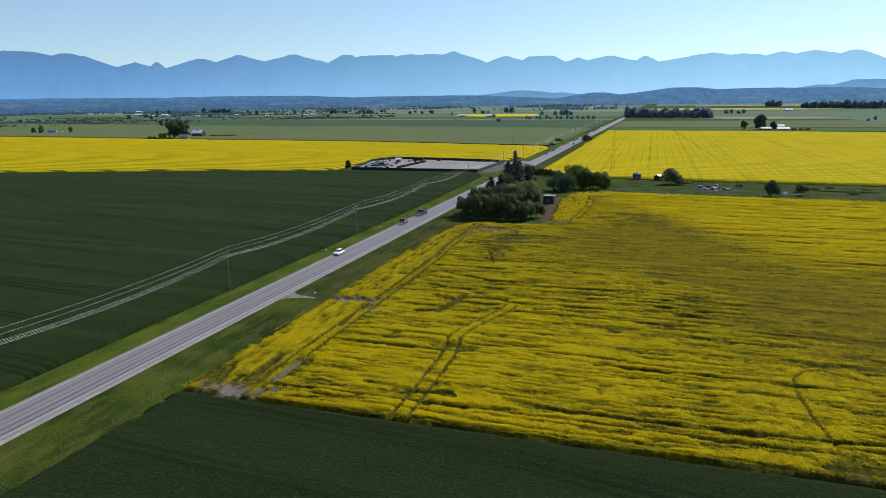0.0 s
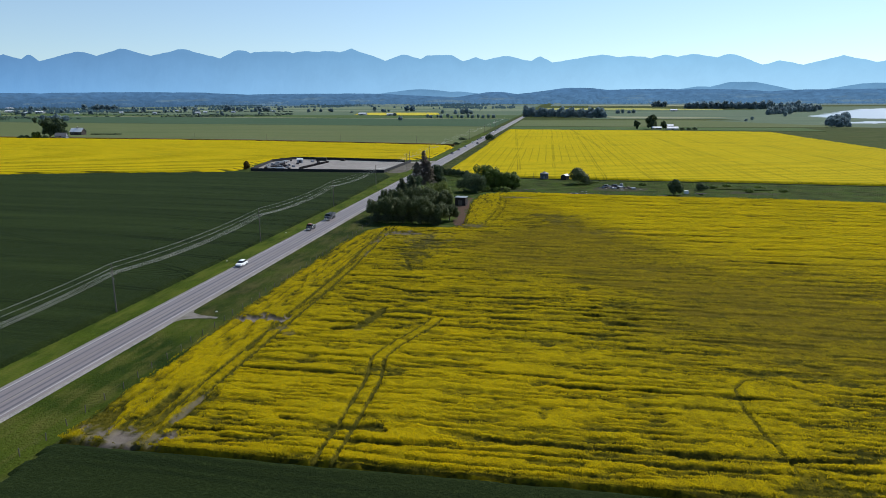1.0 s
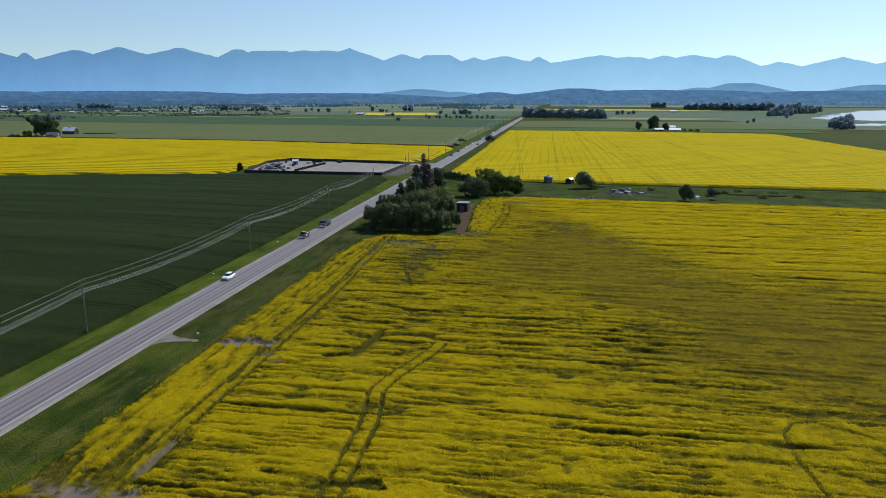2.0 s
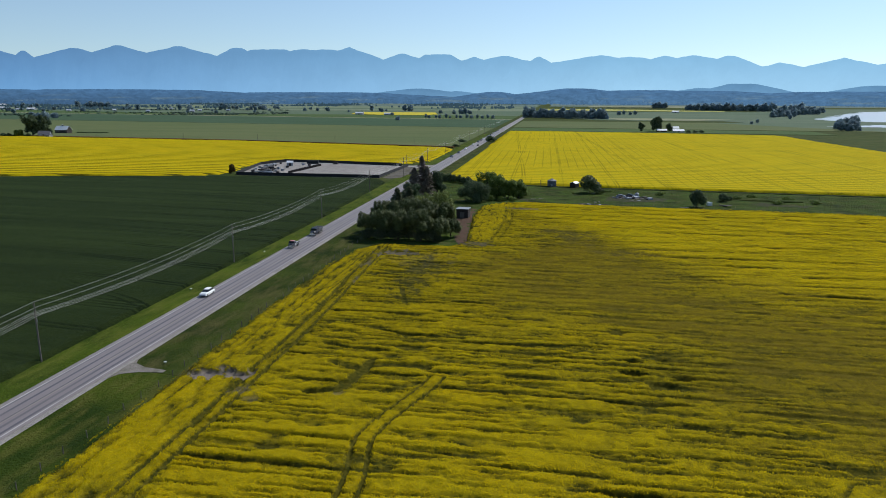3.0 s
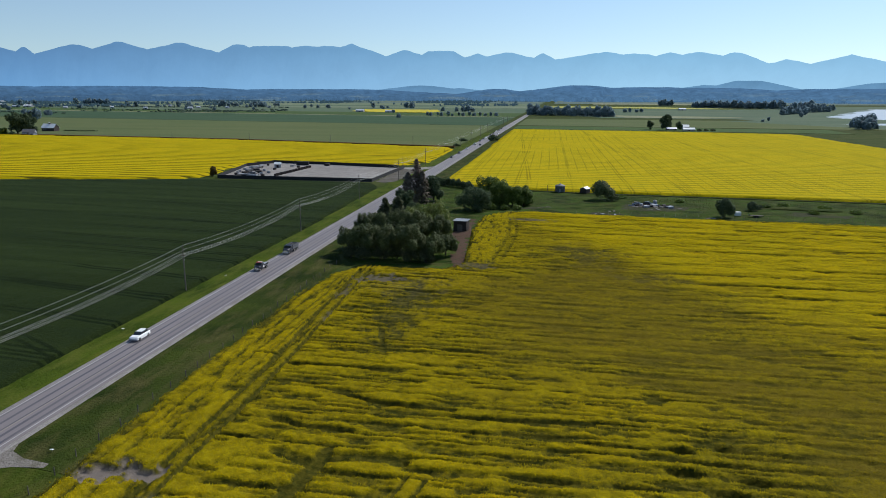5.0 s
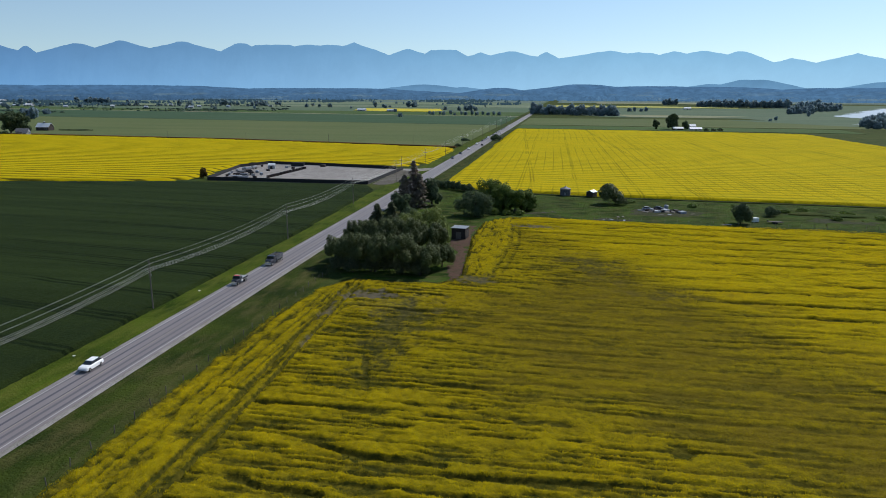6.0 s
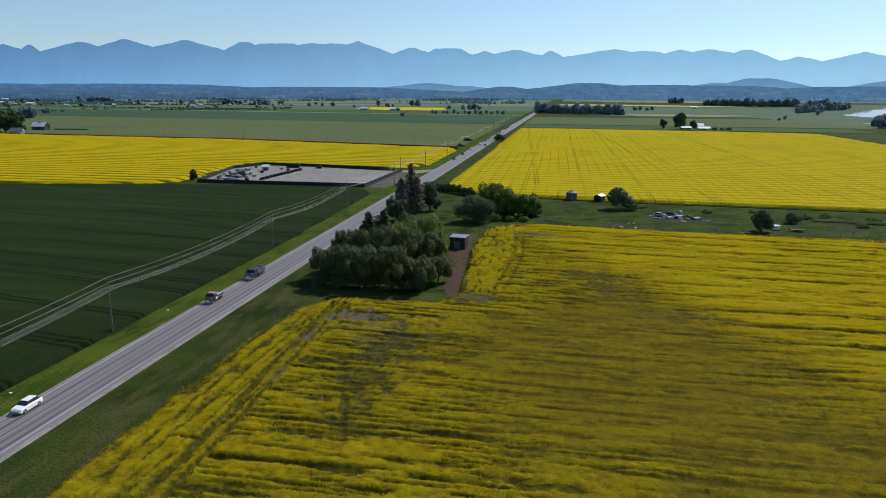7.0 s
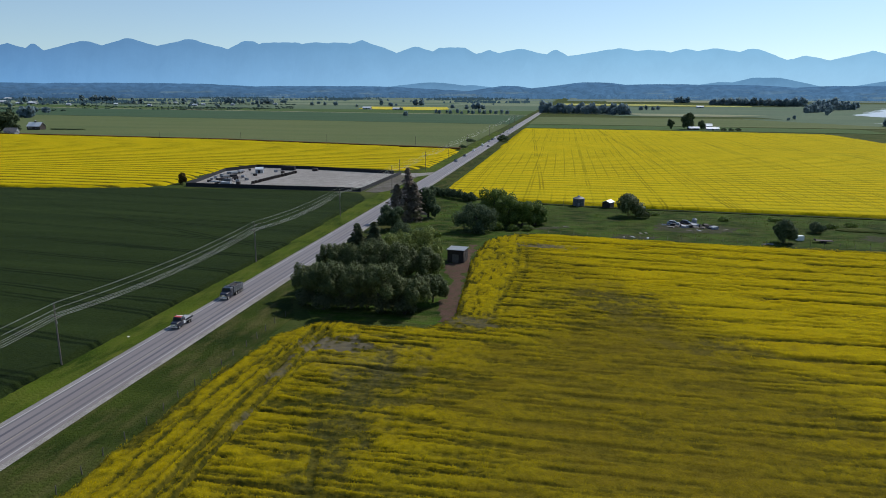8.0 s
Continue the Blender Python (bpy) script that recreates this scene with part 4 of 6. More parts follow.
field("crop_strip", [(122, 1072), (420, 1052), (500, 1100), (1600, 1300), (2600, 2900), (640, 2700), (560, 2200), (-60, 2150), (-60, 1640), (60, 1420), (290, 1410), (310, 1330), (250, 1330)], 0.2, "far_green", "wide pasture towards the river greyed by painted haze")
patch("water", [(470, 1570), (500, 1440), (640, 1380), (900, 1500), (1300, 1900), (1300, 2600), (860, 2320), (640, 1900), (540, 1700)], "water", "pale shining river bend", 9.0, 55.0, 0.25)
patch("water", [(380, 1210), (470, 1180), (560, 1260), (520, 1310)], "water", "narrow side arm of the river", 6.0, 30.0, 0.25)

# ---- far hills and mountains, the backdrop, with haze painted in ----
# summits: bearing in degrees left of north, height of the skyline in degrees, half the flat top, fall of the flanks
PEAKS = [(50.5, 3.6, 2.6, 0.22), (46.0, 3.46, 0.5, 0.3), (45.2, 3.32, 0.4, 0.42), (41.5, 2.93, 0.1, 0.28), (40.02, 2.95, 0.14, 0.85), (36.8, 3.22, 0.35, 0.3), (34.0, 3.47, 0.3, 0.3), (29.9, 3.5, 0.35, 0.26),
         (25.7, 3.5, 0.45, 0.6), (23.3, 3.45, 1.3, 0.4), (19.8, 3.47, 1.3, 0.2), (17.1, 3.7, 0.1, 0.36), (12.8, 3.21, 0.25, 0.3), (10.1, 3.17, 1.0, 0.5), (7.1, 2.98, 0.15, 0.3), (4.85, 3.04, 0.4, 0.2), (2.0, 2.97, 0.15, 0.5), (-2.8, 3.03, 0.3, 0.13),
         (-5.0, 2.92, 0.7, 0.2), (-7.6, 2.94, 0.15, 0.2), (-9.6, 2.96, 0.3, 0.2), (-12.2, 2.87, 0.4, 0.4), (-15.6, 2.33, 0.2, 0.22), (-19.6, 2.6, 0.1, 0.24), (-30, 2.6, 6.0, 0.2)]
HILLS = [(58, 0.36, 6, 0.05), (46, 0.36, 6, 0.05), (34, 0.37, 5, 0.05), (20, 0.2, 5, 0.05), (-1.0, 0.53, 1.2, 0.12), (5.6, 0.27, 0.7, 0.15), (-6.0, 0.40, 2.5, 0.05), (-10.5, 0.36, 2, 0.06), (-22, 0.3, 5, 0.05)]
FAR_HILLS = [(-13.2, 0.87, 0.9, 0.22), (-10.5, 0.56, 0.6, 0.14), (-21.8, 0.68, 1.0, 0.18), (-28, 0.7, 2, 0.1), (11.6, 0.5, 0.9, 0.12), (8.5, 0.3, 0.5, 0.12)]


def ridge(name, peaks, near_r, far_r, low, high, step, rough, material, label, seed):
    """A range: a skyline of summits with straight flanks, and spurs and gullies below it."""
    az = np.arange(low, high, step)
    crest = np.full(az.shape, -3.0)
    for a, e, flat, fall in peaks:
        crest = np.maximum(crest, e - fall * np.maximum(np.abs(az - a) - flat, 0) - 0.03 * np.minimum(np.abs(az - a) / max(flat, 0.01), 1) ** 2)
    crest = crest + rough * (cloud(az, az * 0, 1.1, seed, 6) - 0.5) + 0.4 * rough * (cloud(az, az * 0, 0.35, seed + 3, 4) - 0.5)
    rows = 30
    verts = []
    for j in range(rows + 1):
        s = j / rows
        top = EYE + far_r * np.tan(np.radians(crest))
        spur = np.abs(cloud(az * 1.0 + 0.8 * s, az * 0 + 1.1 * s, 1.6, seed + 9, 5) - 0.5) * 2
        z = top * s ** 1.25 * (1.0 - 0.4 * (1 - s) * s * 4 * spur)
        r = near_r + (far_r - near_r) * s + 0.5 * (far_r - near_r) * (spur - 0.3) * (1 - s) * s * 4
        if j == 0:
            z = z * 0 - 3
        verts.append(np.stack([-r * np.sin(np.radians(az)), r * np.cos(np.radians(az)), np.maximum(z, -3)], 1))
    verts.append(verts[-1] * [1.03, 1.03, 0] + [0, 0, -3])
    n = len(az)
    i = np.arange(rows + 1)[:, None] * n + np.arange(n - 1)[None, :]
    i = i.ravel()
    ob = sheet(name, np.concatenate(verts), np.stack([i, i + 1, i + n + 1, i + n], 1), material)
    return tagged(ob, label, "mountains", kind="structure")


ridge("backdrop_mountains", PEAKS, 4440, 4850, -44, 64, 0.04, 0.12, "mountains", "long mountain range on the horizon in painted blue haze", 101)
ridge("backdrop_far_hills", FAR_HILLS, 4300, 4430, -36, 20, 0.1, 0.05, "hills", "rounded forested hills in painted haze", 102)
ridge("backdrop_hills", HILLS, 3980, 4290, -36, 62, 0.06, 0.05, "forest_far", "low forested foothills in painted dark blue haze", 103)

# ---- plants ----
def leaves(name, blobs, count, size, material, parent=None, flat=0.4, lift=0.25, label=""):
    """A crown: small pointed leaf sprays over a cluster of lobes (x, y, z, rx, ry, rz), thick outside and thin within."""
    blobs = np.array(blobs, float)
    weight = (blobs[:, 3] * blobs[:, 4] * blobs[:, 5]) ** 0.67
    pick = np.random.choice(len(blobs), count, p=weight / weight.sum())
    way = np.random.normal(size=(count, 3))
    way /= np.linalg.norm(way, axis=1)[:, None]
    reach = (0.6 + 0.45 * np.random.rand(count) ** 0.5) * (0.85 + 0.3 * value_noise(way[:, 0] * 3 + pick * 7.1, way[:, 2] * 3 + way[:, 1] * 2, 9))
    at = blobs[pick, :3] + way * blobs[pick, 3:] * reach[:, None]
    normal = way + flat * np.random.normal(size=(count, 3)) + [0, 0, lift]
    normal /= np.linalg.norm(normal, axis=1)[:, None]
    side = np.cross(normal, np.random.normal(size=(count, 3)))
    side /= np.linalg.norm(side, axis=1)[:, None]
    along = np.cross(normal, side)
    s = size * (0.6 + 0.8 * np.random.rand(count))[:, None]
    quad = np.stack([at - along * s, at + side * s * 0.6, at + along * s + normal * s * 0.25, at - side * s * 0.6], 1)
    quad[:, :, 2] = np.maximum(quad[:, :, 2], 0.05)
    ob = sheet(name, quad.reshape(-1, 3), np.arange(count * 4).reshape(-1, 4), material, smooth=False)
    ob.parent = parent
    return tagged(ob, label)


def trunk(height, radius, limbs, spread_r, parent):
    bm = bmesh.new()
    rod(bm, (0, 0, -0.1), (0.15, 0.1, height * 0.45), radius, radius * 0.7, 9)
    rod(bm, (0.15, 0.1, height * 0.44), (0.1, -0.1, height * 0.85), radius * 0.7, radius * 0.15, 7)
    for i in range(limbs):
        a = 6.283 * i / limbs + 0.5 * random.random()
        z = height * (0.12 + 0.4 * random.random())
        rod(bm, (0, 0, z), (spread_r * math.cos(a), spread_r * math.sin(a), z + height * 0.35), radius * 0.45, radius * 0.08, 6)
    return part("trunk", bm, "bark", parent)


def broad_tree(name, x, y, height, width, material, label, count=3000, size=0.42, lobes=11, low=0.12, group="", category="tree", plume=1.1, fine=0.1):
    """A broad-leaved tree: trunk, limbs and a lobed crown."""
    ob = thing(name, (x, y, 0), label, category, group)
    trunk(height, 0.035 * height, 6, width * 0.3, ob)
    blobs = [(0, 0, height * 0.55, width * 0.34, width * 0.34, height * 0.38)]
    for i in range(lobes):
        a, up = 2.4 * i + random.random(), low + (0.92 - low) * random.random()
        r = width * 0.5 * math.sqrt(max(0.12, 1 - (2 * up - 0.95) ** 2)) * (0.6 + 0.3 * random.random())
        b = width * (fine + 0.1 * random.random())
        z = max(height * up, b * 0.9)
        blobs.append((r * math.cos(a), r * math.sin(a), min(z, height - b * 0.9), b, b, b * plume))
    leaves("crown", blobs, count, size, material, ob)
    return ob


def shrub(name, x, y, height, width, material, label, count=900, size=0.3, group="", category="bush"):
    ob = thing(name, (x, y, 0), label, category, group)
    bm = bmesh.new()
    for i in range(7):
        a = 0.9 * i
        rod(bm, (0.1 * math.cos(a), 0.1 * math.sin(a), -0.05), (width * 0.3 * math.cos(a), width * 0.3 * math.sin(a), height * 0.75), 0.05, 0.02, 5)
    part("stem", bm, "bark", ob)
    blobs = []
    for i in range(9):
        a, r = 2.4 * i, width * 0.33 * math.sqrt(i / 9)
        b = width * (0.16 + 0.08 * random.random())
        blobs.append((r * math.cos(a), r * math.sin(a), height * (0.75 - 0.45 * (i / 9)) * (0.85 + 0.3 * random.random()), b, b, height * 0.28))
    leaves("foliage", blobs, count, size, material, ob)
    return ob


def conifer(name, x, y, height, width, material, label, count=1500, bare=0.0, group=""):
    """A fir: straight trunk and drooping sprays in whorls; bare: share of the trunk without boughs."""
    ob = thing(name, (x, y, 0), label, "conifer", group)
    part("trunk", rods(((0, 0, -0.1), (0, 0, height), 0.02 * height, 0.02), sides=8), "bark", ob)
    t = bare + (1 - bare) * np.random.rand(count) ** 0.8
    whorl = np.round(t * height / 0.55) * 0.55 / height
    lobe = np.random.randint(0, 9, count) * 0.7 + whorl * 37
    r = width * 0.5 * np.clip(1 - whorl, 0.02, 1) ** 0.65 * (0.25 + 1.15 * value_noise(lobe * 3.1, whorl * 31, 3))
    k = np.random.rand(count) ** 0.6
    a = lobe + 0.22 * np.random.normal(size=count)
    at = np.stack([np.cos(a) * r * k, np.sin(a) * r * k, whorl * height - 0.28 * r * k + 0.1 * np.random.normal(size=count)], 1)
    out = np.stack([np.cos(a), np.sin(a), np.full(count, -0.35)], 1)
    side = np.stack([-np.sin(a), np.cos(a), 0.5 * np.random.normal(size=count)], 1)
    s = (0.26 + 0.03 * height * np.random.rand(count))[:, None]
    quad = np.stack([at - out * s, at + side * s * 0.7, at + out * s * 1.3, at - side * s * 0.7], 1)
    quad[:, :, 2] = np.clip(quad[:, :, 2], 0.1, height * 1.01)
    crown = sheet("bough_layer", quad.reshape(-1, 3), np.arange(count * 4).reshape(-1, 4), material, smooth=False)
    crown.parent = ob
    return ob


def willow(x, y, height, width, material, label, count=16000, size=0.16):
    """A spreading willow: a few heavy crown masses, each breaking up into smaller drooping heads."""
    ob = thing("willow_tree", (x, y, 0), label, "tree", "willows in the grove")
    trunk(height, 0.035 * height, 6, width * 0.3, ob)
    blobs = [(0, 0, height * 0.5, width * 0.22, width * 0.22, height * 0.28)]
    for i in range(11):
        a, up = 2.4 * i + random.random(), 0.42 + 0.45 * (i + random.random()) / 11
        b = width * (0.12 + 0.08 * random.random())
        r = width * 0.38 * math.sqrt(max(0.1, 1 - (1.9 * up - 0.75) ** 2))
        cx, cy, cz = r * math.cos(a), r * math.sin(a), max(b, min(height * up, height - 1.15 * b))
        blobs.append((cx, cy, cz, b, b, b * 1.15))
        for j in range(6):
            t, v = 6.283 * random.random(), -0.5 + 1.45 * random.random()
            c = b * (0.3 + 0.2 * random.random())
            w = math.sqrt(max(0.0, 1 - min(v, 1) ** 2))
            blobs.append((cx + 0.9 * b * w * math.cos(t), cy + 0.9 * b * w * math.sin(t), max(c, cz + 0.95 * b * min(v, 1)), c, c, c * 1.6))
    leaves("crown", blobs, count, size, material, ob, 0.3, 0.2)
    return ob


# the grove beside the highway
WILLOW = "silvery green willow in the dense roadside grove"
for x, y, h, w in ((-76.5, 263.5, 8.0, 8.5), (-71.5, 260, 9.6, 9.5), (-65, 258, 10.0, 10.5), (-58, 257.5, 11.0, 10.5), (-51.6, 258.5, 7.8, 8.5), (-48.4, 266, 6.4, 6.5),
                   (-74, 274, 10.8, 9), (-67, 273, 11.6, 10.5), (-59.5, 272, 12.4, 10.5), (-53, 275, 10.8, 8.5)):
    willow(x, y, h, w, "leaf_willow", WILLOW)
for x, y, h, w in ((-61, 285, 12.0, 9.5), (-55.5, 289, 12.6, 9), (-63.5, 292, 10, 8), (-52.5, 283, 9.4, 7)):
    willow(x, y, h, w, "leaf_olive", "olive green willow at the back of the grove", 9000)
# Bushes added in dark needles to stand in for deep shade under the crowns.
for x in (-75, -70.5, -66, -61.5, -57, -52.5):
    shrub("shade_stand_in_bush", x, 257.5 + 1.5 * math.sin(x), 4.2, 5.5, "needles", "dark bush added to stand in for deep shade beneath the willows", 1500, 0.22, "undergrowth in the grove")
conifer("fir_tree", -70.3, 280, 14.4, 9.0, "needles", "dark pointed fir behind the willows", 1500)
conifer("fir_tree", -65.8, 279.5, 15.0, 10.0, "needles", "dark broad fir behind the willows", 1500)
conifer("fir_tree", -80.5, 358, 13.5, 13.0, "brown_needles", "dark brownish fir close to the highway", 1600)
conifer("fir_tree", -77.5, 362, 18.8, 10.0, "dead", "tall half-bare fir with thin brown boughs", 900, 0.1)
conifer("fir_tree", -75.0, 361, 14.0, 11.0, "brown_needles", "dark brownish fir beside the half-bare one", 1500)
broad_tree("round_tree", -71, 367, 12, 8.5, "leaf_far", "dark green broad tree beside the firs", 3000)
broad_tree("round_tree", -78.5, 343, 8.0, 9, "leaf_far", "dark green low tree at the highway's edge", 2600)
shrub("shrub", -73, 334, 4.5, 8, "leaf_far", "dark rounded shrub in the clearing", 1200)
shrub("shrub", -67, 333, 3.0, 4.5, "leaf_far", "small dark shrub in the clearing", 600)
shrub("shrub", -62, 334, 2.0, 5, "leaf_green", "low green shrub in the clearing", 600)
for x, y, h, w in ((-50, 346, 8.8, 13.5), (-47, 371, 11.5, 11), (-40.5, 362, 10.2, 10), (-35.5, 358, 8.6, 9), (-31, 362, 8.4, 8)):
    broad_tree("round_tree", x, y, h, w, "leaf_green" if y > 350 else "leaf_far", "dense rounded green tree in the pasture" if y > 350 else "dense dark rounded tree in the pasture", 7000, 0.32, 20, 0.05, "round trees in the pasture")
for x, y, h, w in ((-43, 350, 2.4, 5), (-38, 350, 2.2, 5), (-33, 351, 2.0, 4.5), (-47, 351, 2.2, 4)):
    shrub("shrub", x, y, h, w, "leaf_green", "low green shrub under the rounded trees", 500, 0.28, "low shrubs under the trees")
for i in range(8):
    shrub("hedge_bush", -81 + 2.9 * i, 424 - 2.4 * i, 3.6 + 0.9 * random.random(), 5.0, "leaf_far", "dark bush in the hedge along the rape", 800, 0.35, "hedge bushes")
shrub("shrub", 2.5, 385, 8.6, 11, "leaf_willow", "large spreading grey-green bush in the pasture", 3600, 0.36)
shrub("shrub", 7, 382, 4.0, 6, "leaf_willow", "grey-green outgrowth of the large bush", 900, 0.34)
shrub("shrub", 47, 347.5, 7.4, 8.5, "leaf_far", "dark dense bush beside a white trailer", 2800, 0.34)
shrub("shrub", 62, 366, 4.0, 5.5, "leaf_far", "small dark bush in the pasture", 1000, 0.32)
shrub("shrub", 66, 371, 1.8, 2.5, "leaf_far", "low dark shrub in the pasture", 300, 0.3)
shrub("shrub", 84, 362, 1.6, 6, "leaf_green", "low green scrub by the hollow", 500, 0.3)
broad_tree("small_tree", -210.5, 432, 6.2, 4.8, "leaf_red", "small round reddish tree at the yard's corner", 1400, 0.3)
shrub("shrub", -84, 757, 6.0, 13, "leaf_far", "dark wide bush beside the highway", 1400, 0.5)
shrub("shrub", -108.5, 676, 2.6, 7, "leaf_far", "low dark bush at the highway's edge", 500, 0.45)
shrub("shrub", -112, 742, 3.0, 10, "leaf_far", "low dark scrub under the power line", 600, 0.5)


# ---- poles, wires, fences ----
def utility_pole(x, y, height, label, arm=True, group="poles along the highway"):
    ob = thing("utility_pole", (x, y, 0), label, "utility pole", group)
    part("post", rods(((0, 0, -0.2), (0, 0, height), 0.16, 0.11), sides=10), "wood", ob)
    if arm:
        part("crossarm", boxes((-1.15, 1.15, -0.06, 0.06, height - 2.35, height - 2.22), bevel=0.01), "wood", ob)
        for ix in (-1.05, -0.4, 0.4, 1.05):
            part("insulator", rods(((ix, 0, height - 2.23), (ix, 0, height - 2.05), 0.05, 0.035), sides=8), "ceramic", ob)
        part("bracket", boxes((-0.05, 0.55, -0.04, 0.04, height - 0.95, height - 0.87)), "wood", ob)
        part("insulator", rods(((0.5, 0, height - 0.88), (0.5, 0, height - 0.68), 0.05, 0.035), sides=8), "ceramic", ob)
        part("insulator", rods(((0, 0, height), (0, 0, height + 0.2), 0.05, 0.035), sides=8), "ceramic", ob)
        part("pole_plate", rods(((0.28, 0, height - 3.6), (0.28, 0, height - 3.2), 0.06)), "zinc", ob)
    return ob


POLE_X, POLE_H = -103.6, 11.2
POLE_Y = [-78, -4, 69, 142, 218, 292, 363, 436, 514, 586, 668, 740, 812, 885, 958, 1030, 1105, 1180]
pole = None
for y in POLE_Y:
    if pole is None:
        pole = utility_pole(POLE_X, y, POLE_H, "slim weathered wooden power pole with a short crossarm")
    else:
        copy_thing(pole, pose(POLE_X + 0.3 * math.sin(y), y, 0, 0, 0, 2 * math.sin(3 * y)))
for i, x in enumerate((-405, -318, -234, -150)):
    if i == 0:
        small = utility_pole(x, 714, 8.0, "thin wooden pole along the field's edge", False, "poles along the field")
    else:
        copy_thing(small, pose(x, (714, 706, 702, 686)[i], 0))
utility_pole(-114, 492, 8.5, "wooden pole at the gravel side road", False, "")

wires = thing("overhead_wires", (POLE_X, 0, 0), "six pale overhead wires sagging between wooden poles", "overhead wires")
for dx, z in ((0.0, 11.42), (0.5, 10.54), (-1.05, 9.16), (-0.4, 9.16), (0.4, 9.16), (1.05, 9.16)):
    cu = bpy.data.curves.new("wire", "CURVE")
    cu.dimensions, cu.bevel_depth, cu.bevel_resolution = "3D", 0.019, 1
    sp = cu.splines.new("POLY")
    spots = []
    for a, b in zip(POLE_Y[:-1], POLE_Y[1:]):
        for j in range(14):
            s = j / 14
            spots.append((dx, a + (b - a) * s, z - (1.15 if z > 10 else 1.5) * 4 * s * (1 - s), 1.0))
    sp.points.add(len(spots) - 1)
    for p, q in zip(sp.points, spots):
        p.co = q
    cu.materials.append(M["cable"])
    wire = new("wire", cu)
    wire.parent = wires

fence = thing("field_fence", (-76.9, 0, 0), "low wire fence with weathered wooden posts", "fence")
post_mesh = rods(((0, 0, -0.2), (0, 0, 1.25), 0.075, 0.06), sides=7)
first = part("post", post_mesh, "wood", fence)
first.location = (0, 52, 0)
for i in range(1, 46):
    p = new("post", first.data)
    p.parent = fence
    p.matrix_basis = pose(0.25 * math.sin(i * 1.7), 52 + 4.4 * i, 0, 4 * math.sin(i * 2.3), 4 * math.cos(i * 3.1), 0)
for z in (0.45, 0.8, 1.1):
    part("wire", rods(((0, 52, z), (0, 250, z), 0.005), sides=4), "board", fence)
fence = thing("field_fence", (0, 345.5, 0), "old pasture fence of leaning posts and wire", "fence")
for i in range(30):
    p = new("post", first.data)
    p.parent = fence
    p.matrix_basis = pose(-26 + 4.2 * i, -0.05 * i * 1.2 + 0.3 * math.sin(i), 0, 5 * math.sin(i * 1.3), 5 * math.cos(i * 2.1), 0)
for z in (0.5, 1.0):
    part("wire", rods(((-26, 0, z), (96, -1.8, z), 0.005), sides=4), "board", fence)


# ---- buildings ----
def gable_building(name, x, y, length, width, wall_h, roof_h, wall, roof, label, category, turn=0.0, cupola=False, group="", openings=3):
    """Walls, a gabled roof with overhang along its length (local x), doors and windows set into the walls."""
    ob = thing(name, (x, y, 0), label, category, group, turn=turn)
    a, b = length / 2, width / 2
    bm = bmesh.new()
    box(bm, -a, a, -b, b, -0.1, wall_h)
    for sx in (-a, a):
        p = [bm.verts.new(v) for v in ((sx * 0.998, -b, wall_h), (sx * 0.998, b, wall_h), (sx * 0.998, 0, wall_h + roof_h))]
        q = [bm.verts.new(v) for v in ((sx * 0.97, -b, wall_h), (sx * 0.97, b, wall_h), (sx * 0.97, 0, wall_h + roof_h))]
        bm.faces.new(p)
        bm.faces.new(q)
        for i in range(3):
            bm.faces.new((p[i], p[(i + 1) % 3], q[(i + 1) % 3], q[i]))
    bmesh.ops.recalc_face_normals(bm, faces=bm.faces)
    part("wall", bm, wall, ob)
    for s in (-1, 1):
        e = 0.06 * width
        prof = [(0, wall_h + roof_h + 0.16), (s * (b + e), wall_h - roof_h * e / b + 0.16), (s * (b + e), wall_h - roof_h * e / b), (0, wall_h + roof_h)]
        bm = prism(prof, -a - e, a + e)
        bmesh.ops.rotate(bm, cent=(0, 0, 0), matrix=Matrix.Rotation(radians(90), 3, "Z"), verts=bm.verts)
        part("roof", bm, roof, ob)
    if openings:
        w = length / (2 * openings + 1)
        for i in range(openings):
            x0 = -a + w * (2 * i + 1)
            if i == openings // 2:
                part("door", boxes((x0, x0 + w, -b - 0.04, -b + 0.02, 0, min(3.2, wall_h * 0.8)), bevel=0.01), "board", ob)
            else:
                win = part("window", boxes((x0 + w * 0.2, x0 + w * 0.8, -b - 0.05, -b + 0.02, wall_h * 0.4, wall_h * 0.75), bevel=0.01), "white", ob)
                part("pane", boxes((x0 + w * 0.27, x0 + w * 0.73, -b - 0.06, -b - 0.04, wall_h * 0.44, wall_h * 0.71)), "glass", win)
    if cupola:
        part("cupola", boxes((-0.9, 0.9, -0.9, 0.9, wall_h + roof_h - 0.3, wall_h + roof_h + 1.1), bevel=0.03), wall, ob)
        part("cupola_roof", rods(((0, 0, wall_h + roof_h + 1.1), (0, 0, wall_h + roof_h + 2.0), 1.5, 0.05), sides=4), roof, ob)
    return ob


# shed in the grove: dark boards, a flat pale roof falling to the back, an open front
shed = thing("shed", (-49.3, 304.5, 0), "dark board shed with a pale mono-pitch metal roof", "shed", turn=-6)
part("wall", boxes((-2.3, 2.3, 2.1, 2.25, -0.1, 3.3)), "board", shed)
part("wall", boxes((-2.3, -2.15, -2.25, 2.09, -0.1, 3.5)), "board", shed)
part("wall", boxes((2.15, 2.3, -2.25, 2.09, -0.1, 3.5)), "board", shed)
part("wall", boxes((-2.14, 2.14, -2.25, -2.1, -0.1, 3.4)), "board", shed)
part("door", boxes((-0.9, 0.9, -2.3, -2.26, 0, 2.4), bevel=0.01), "wood", shed)
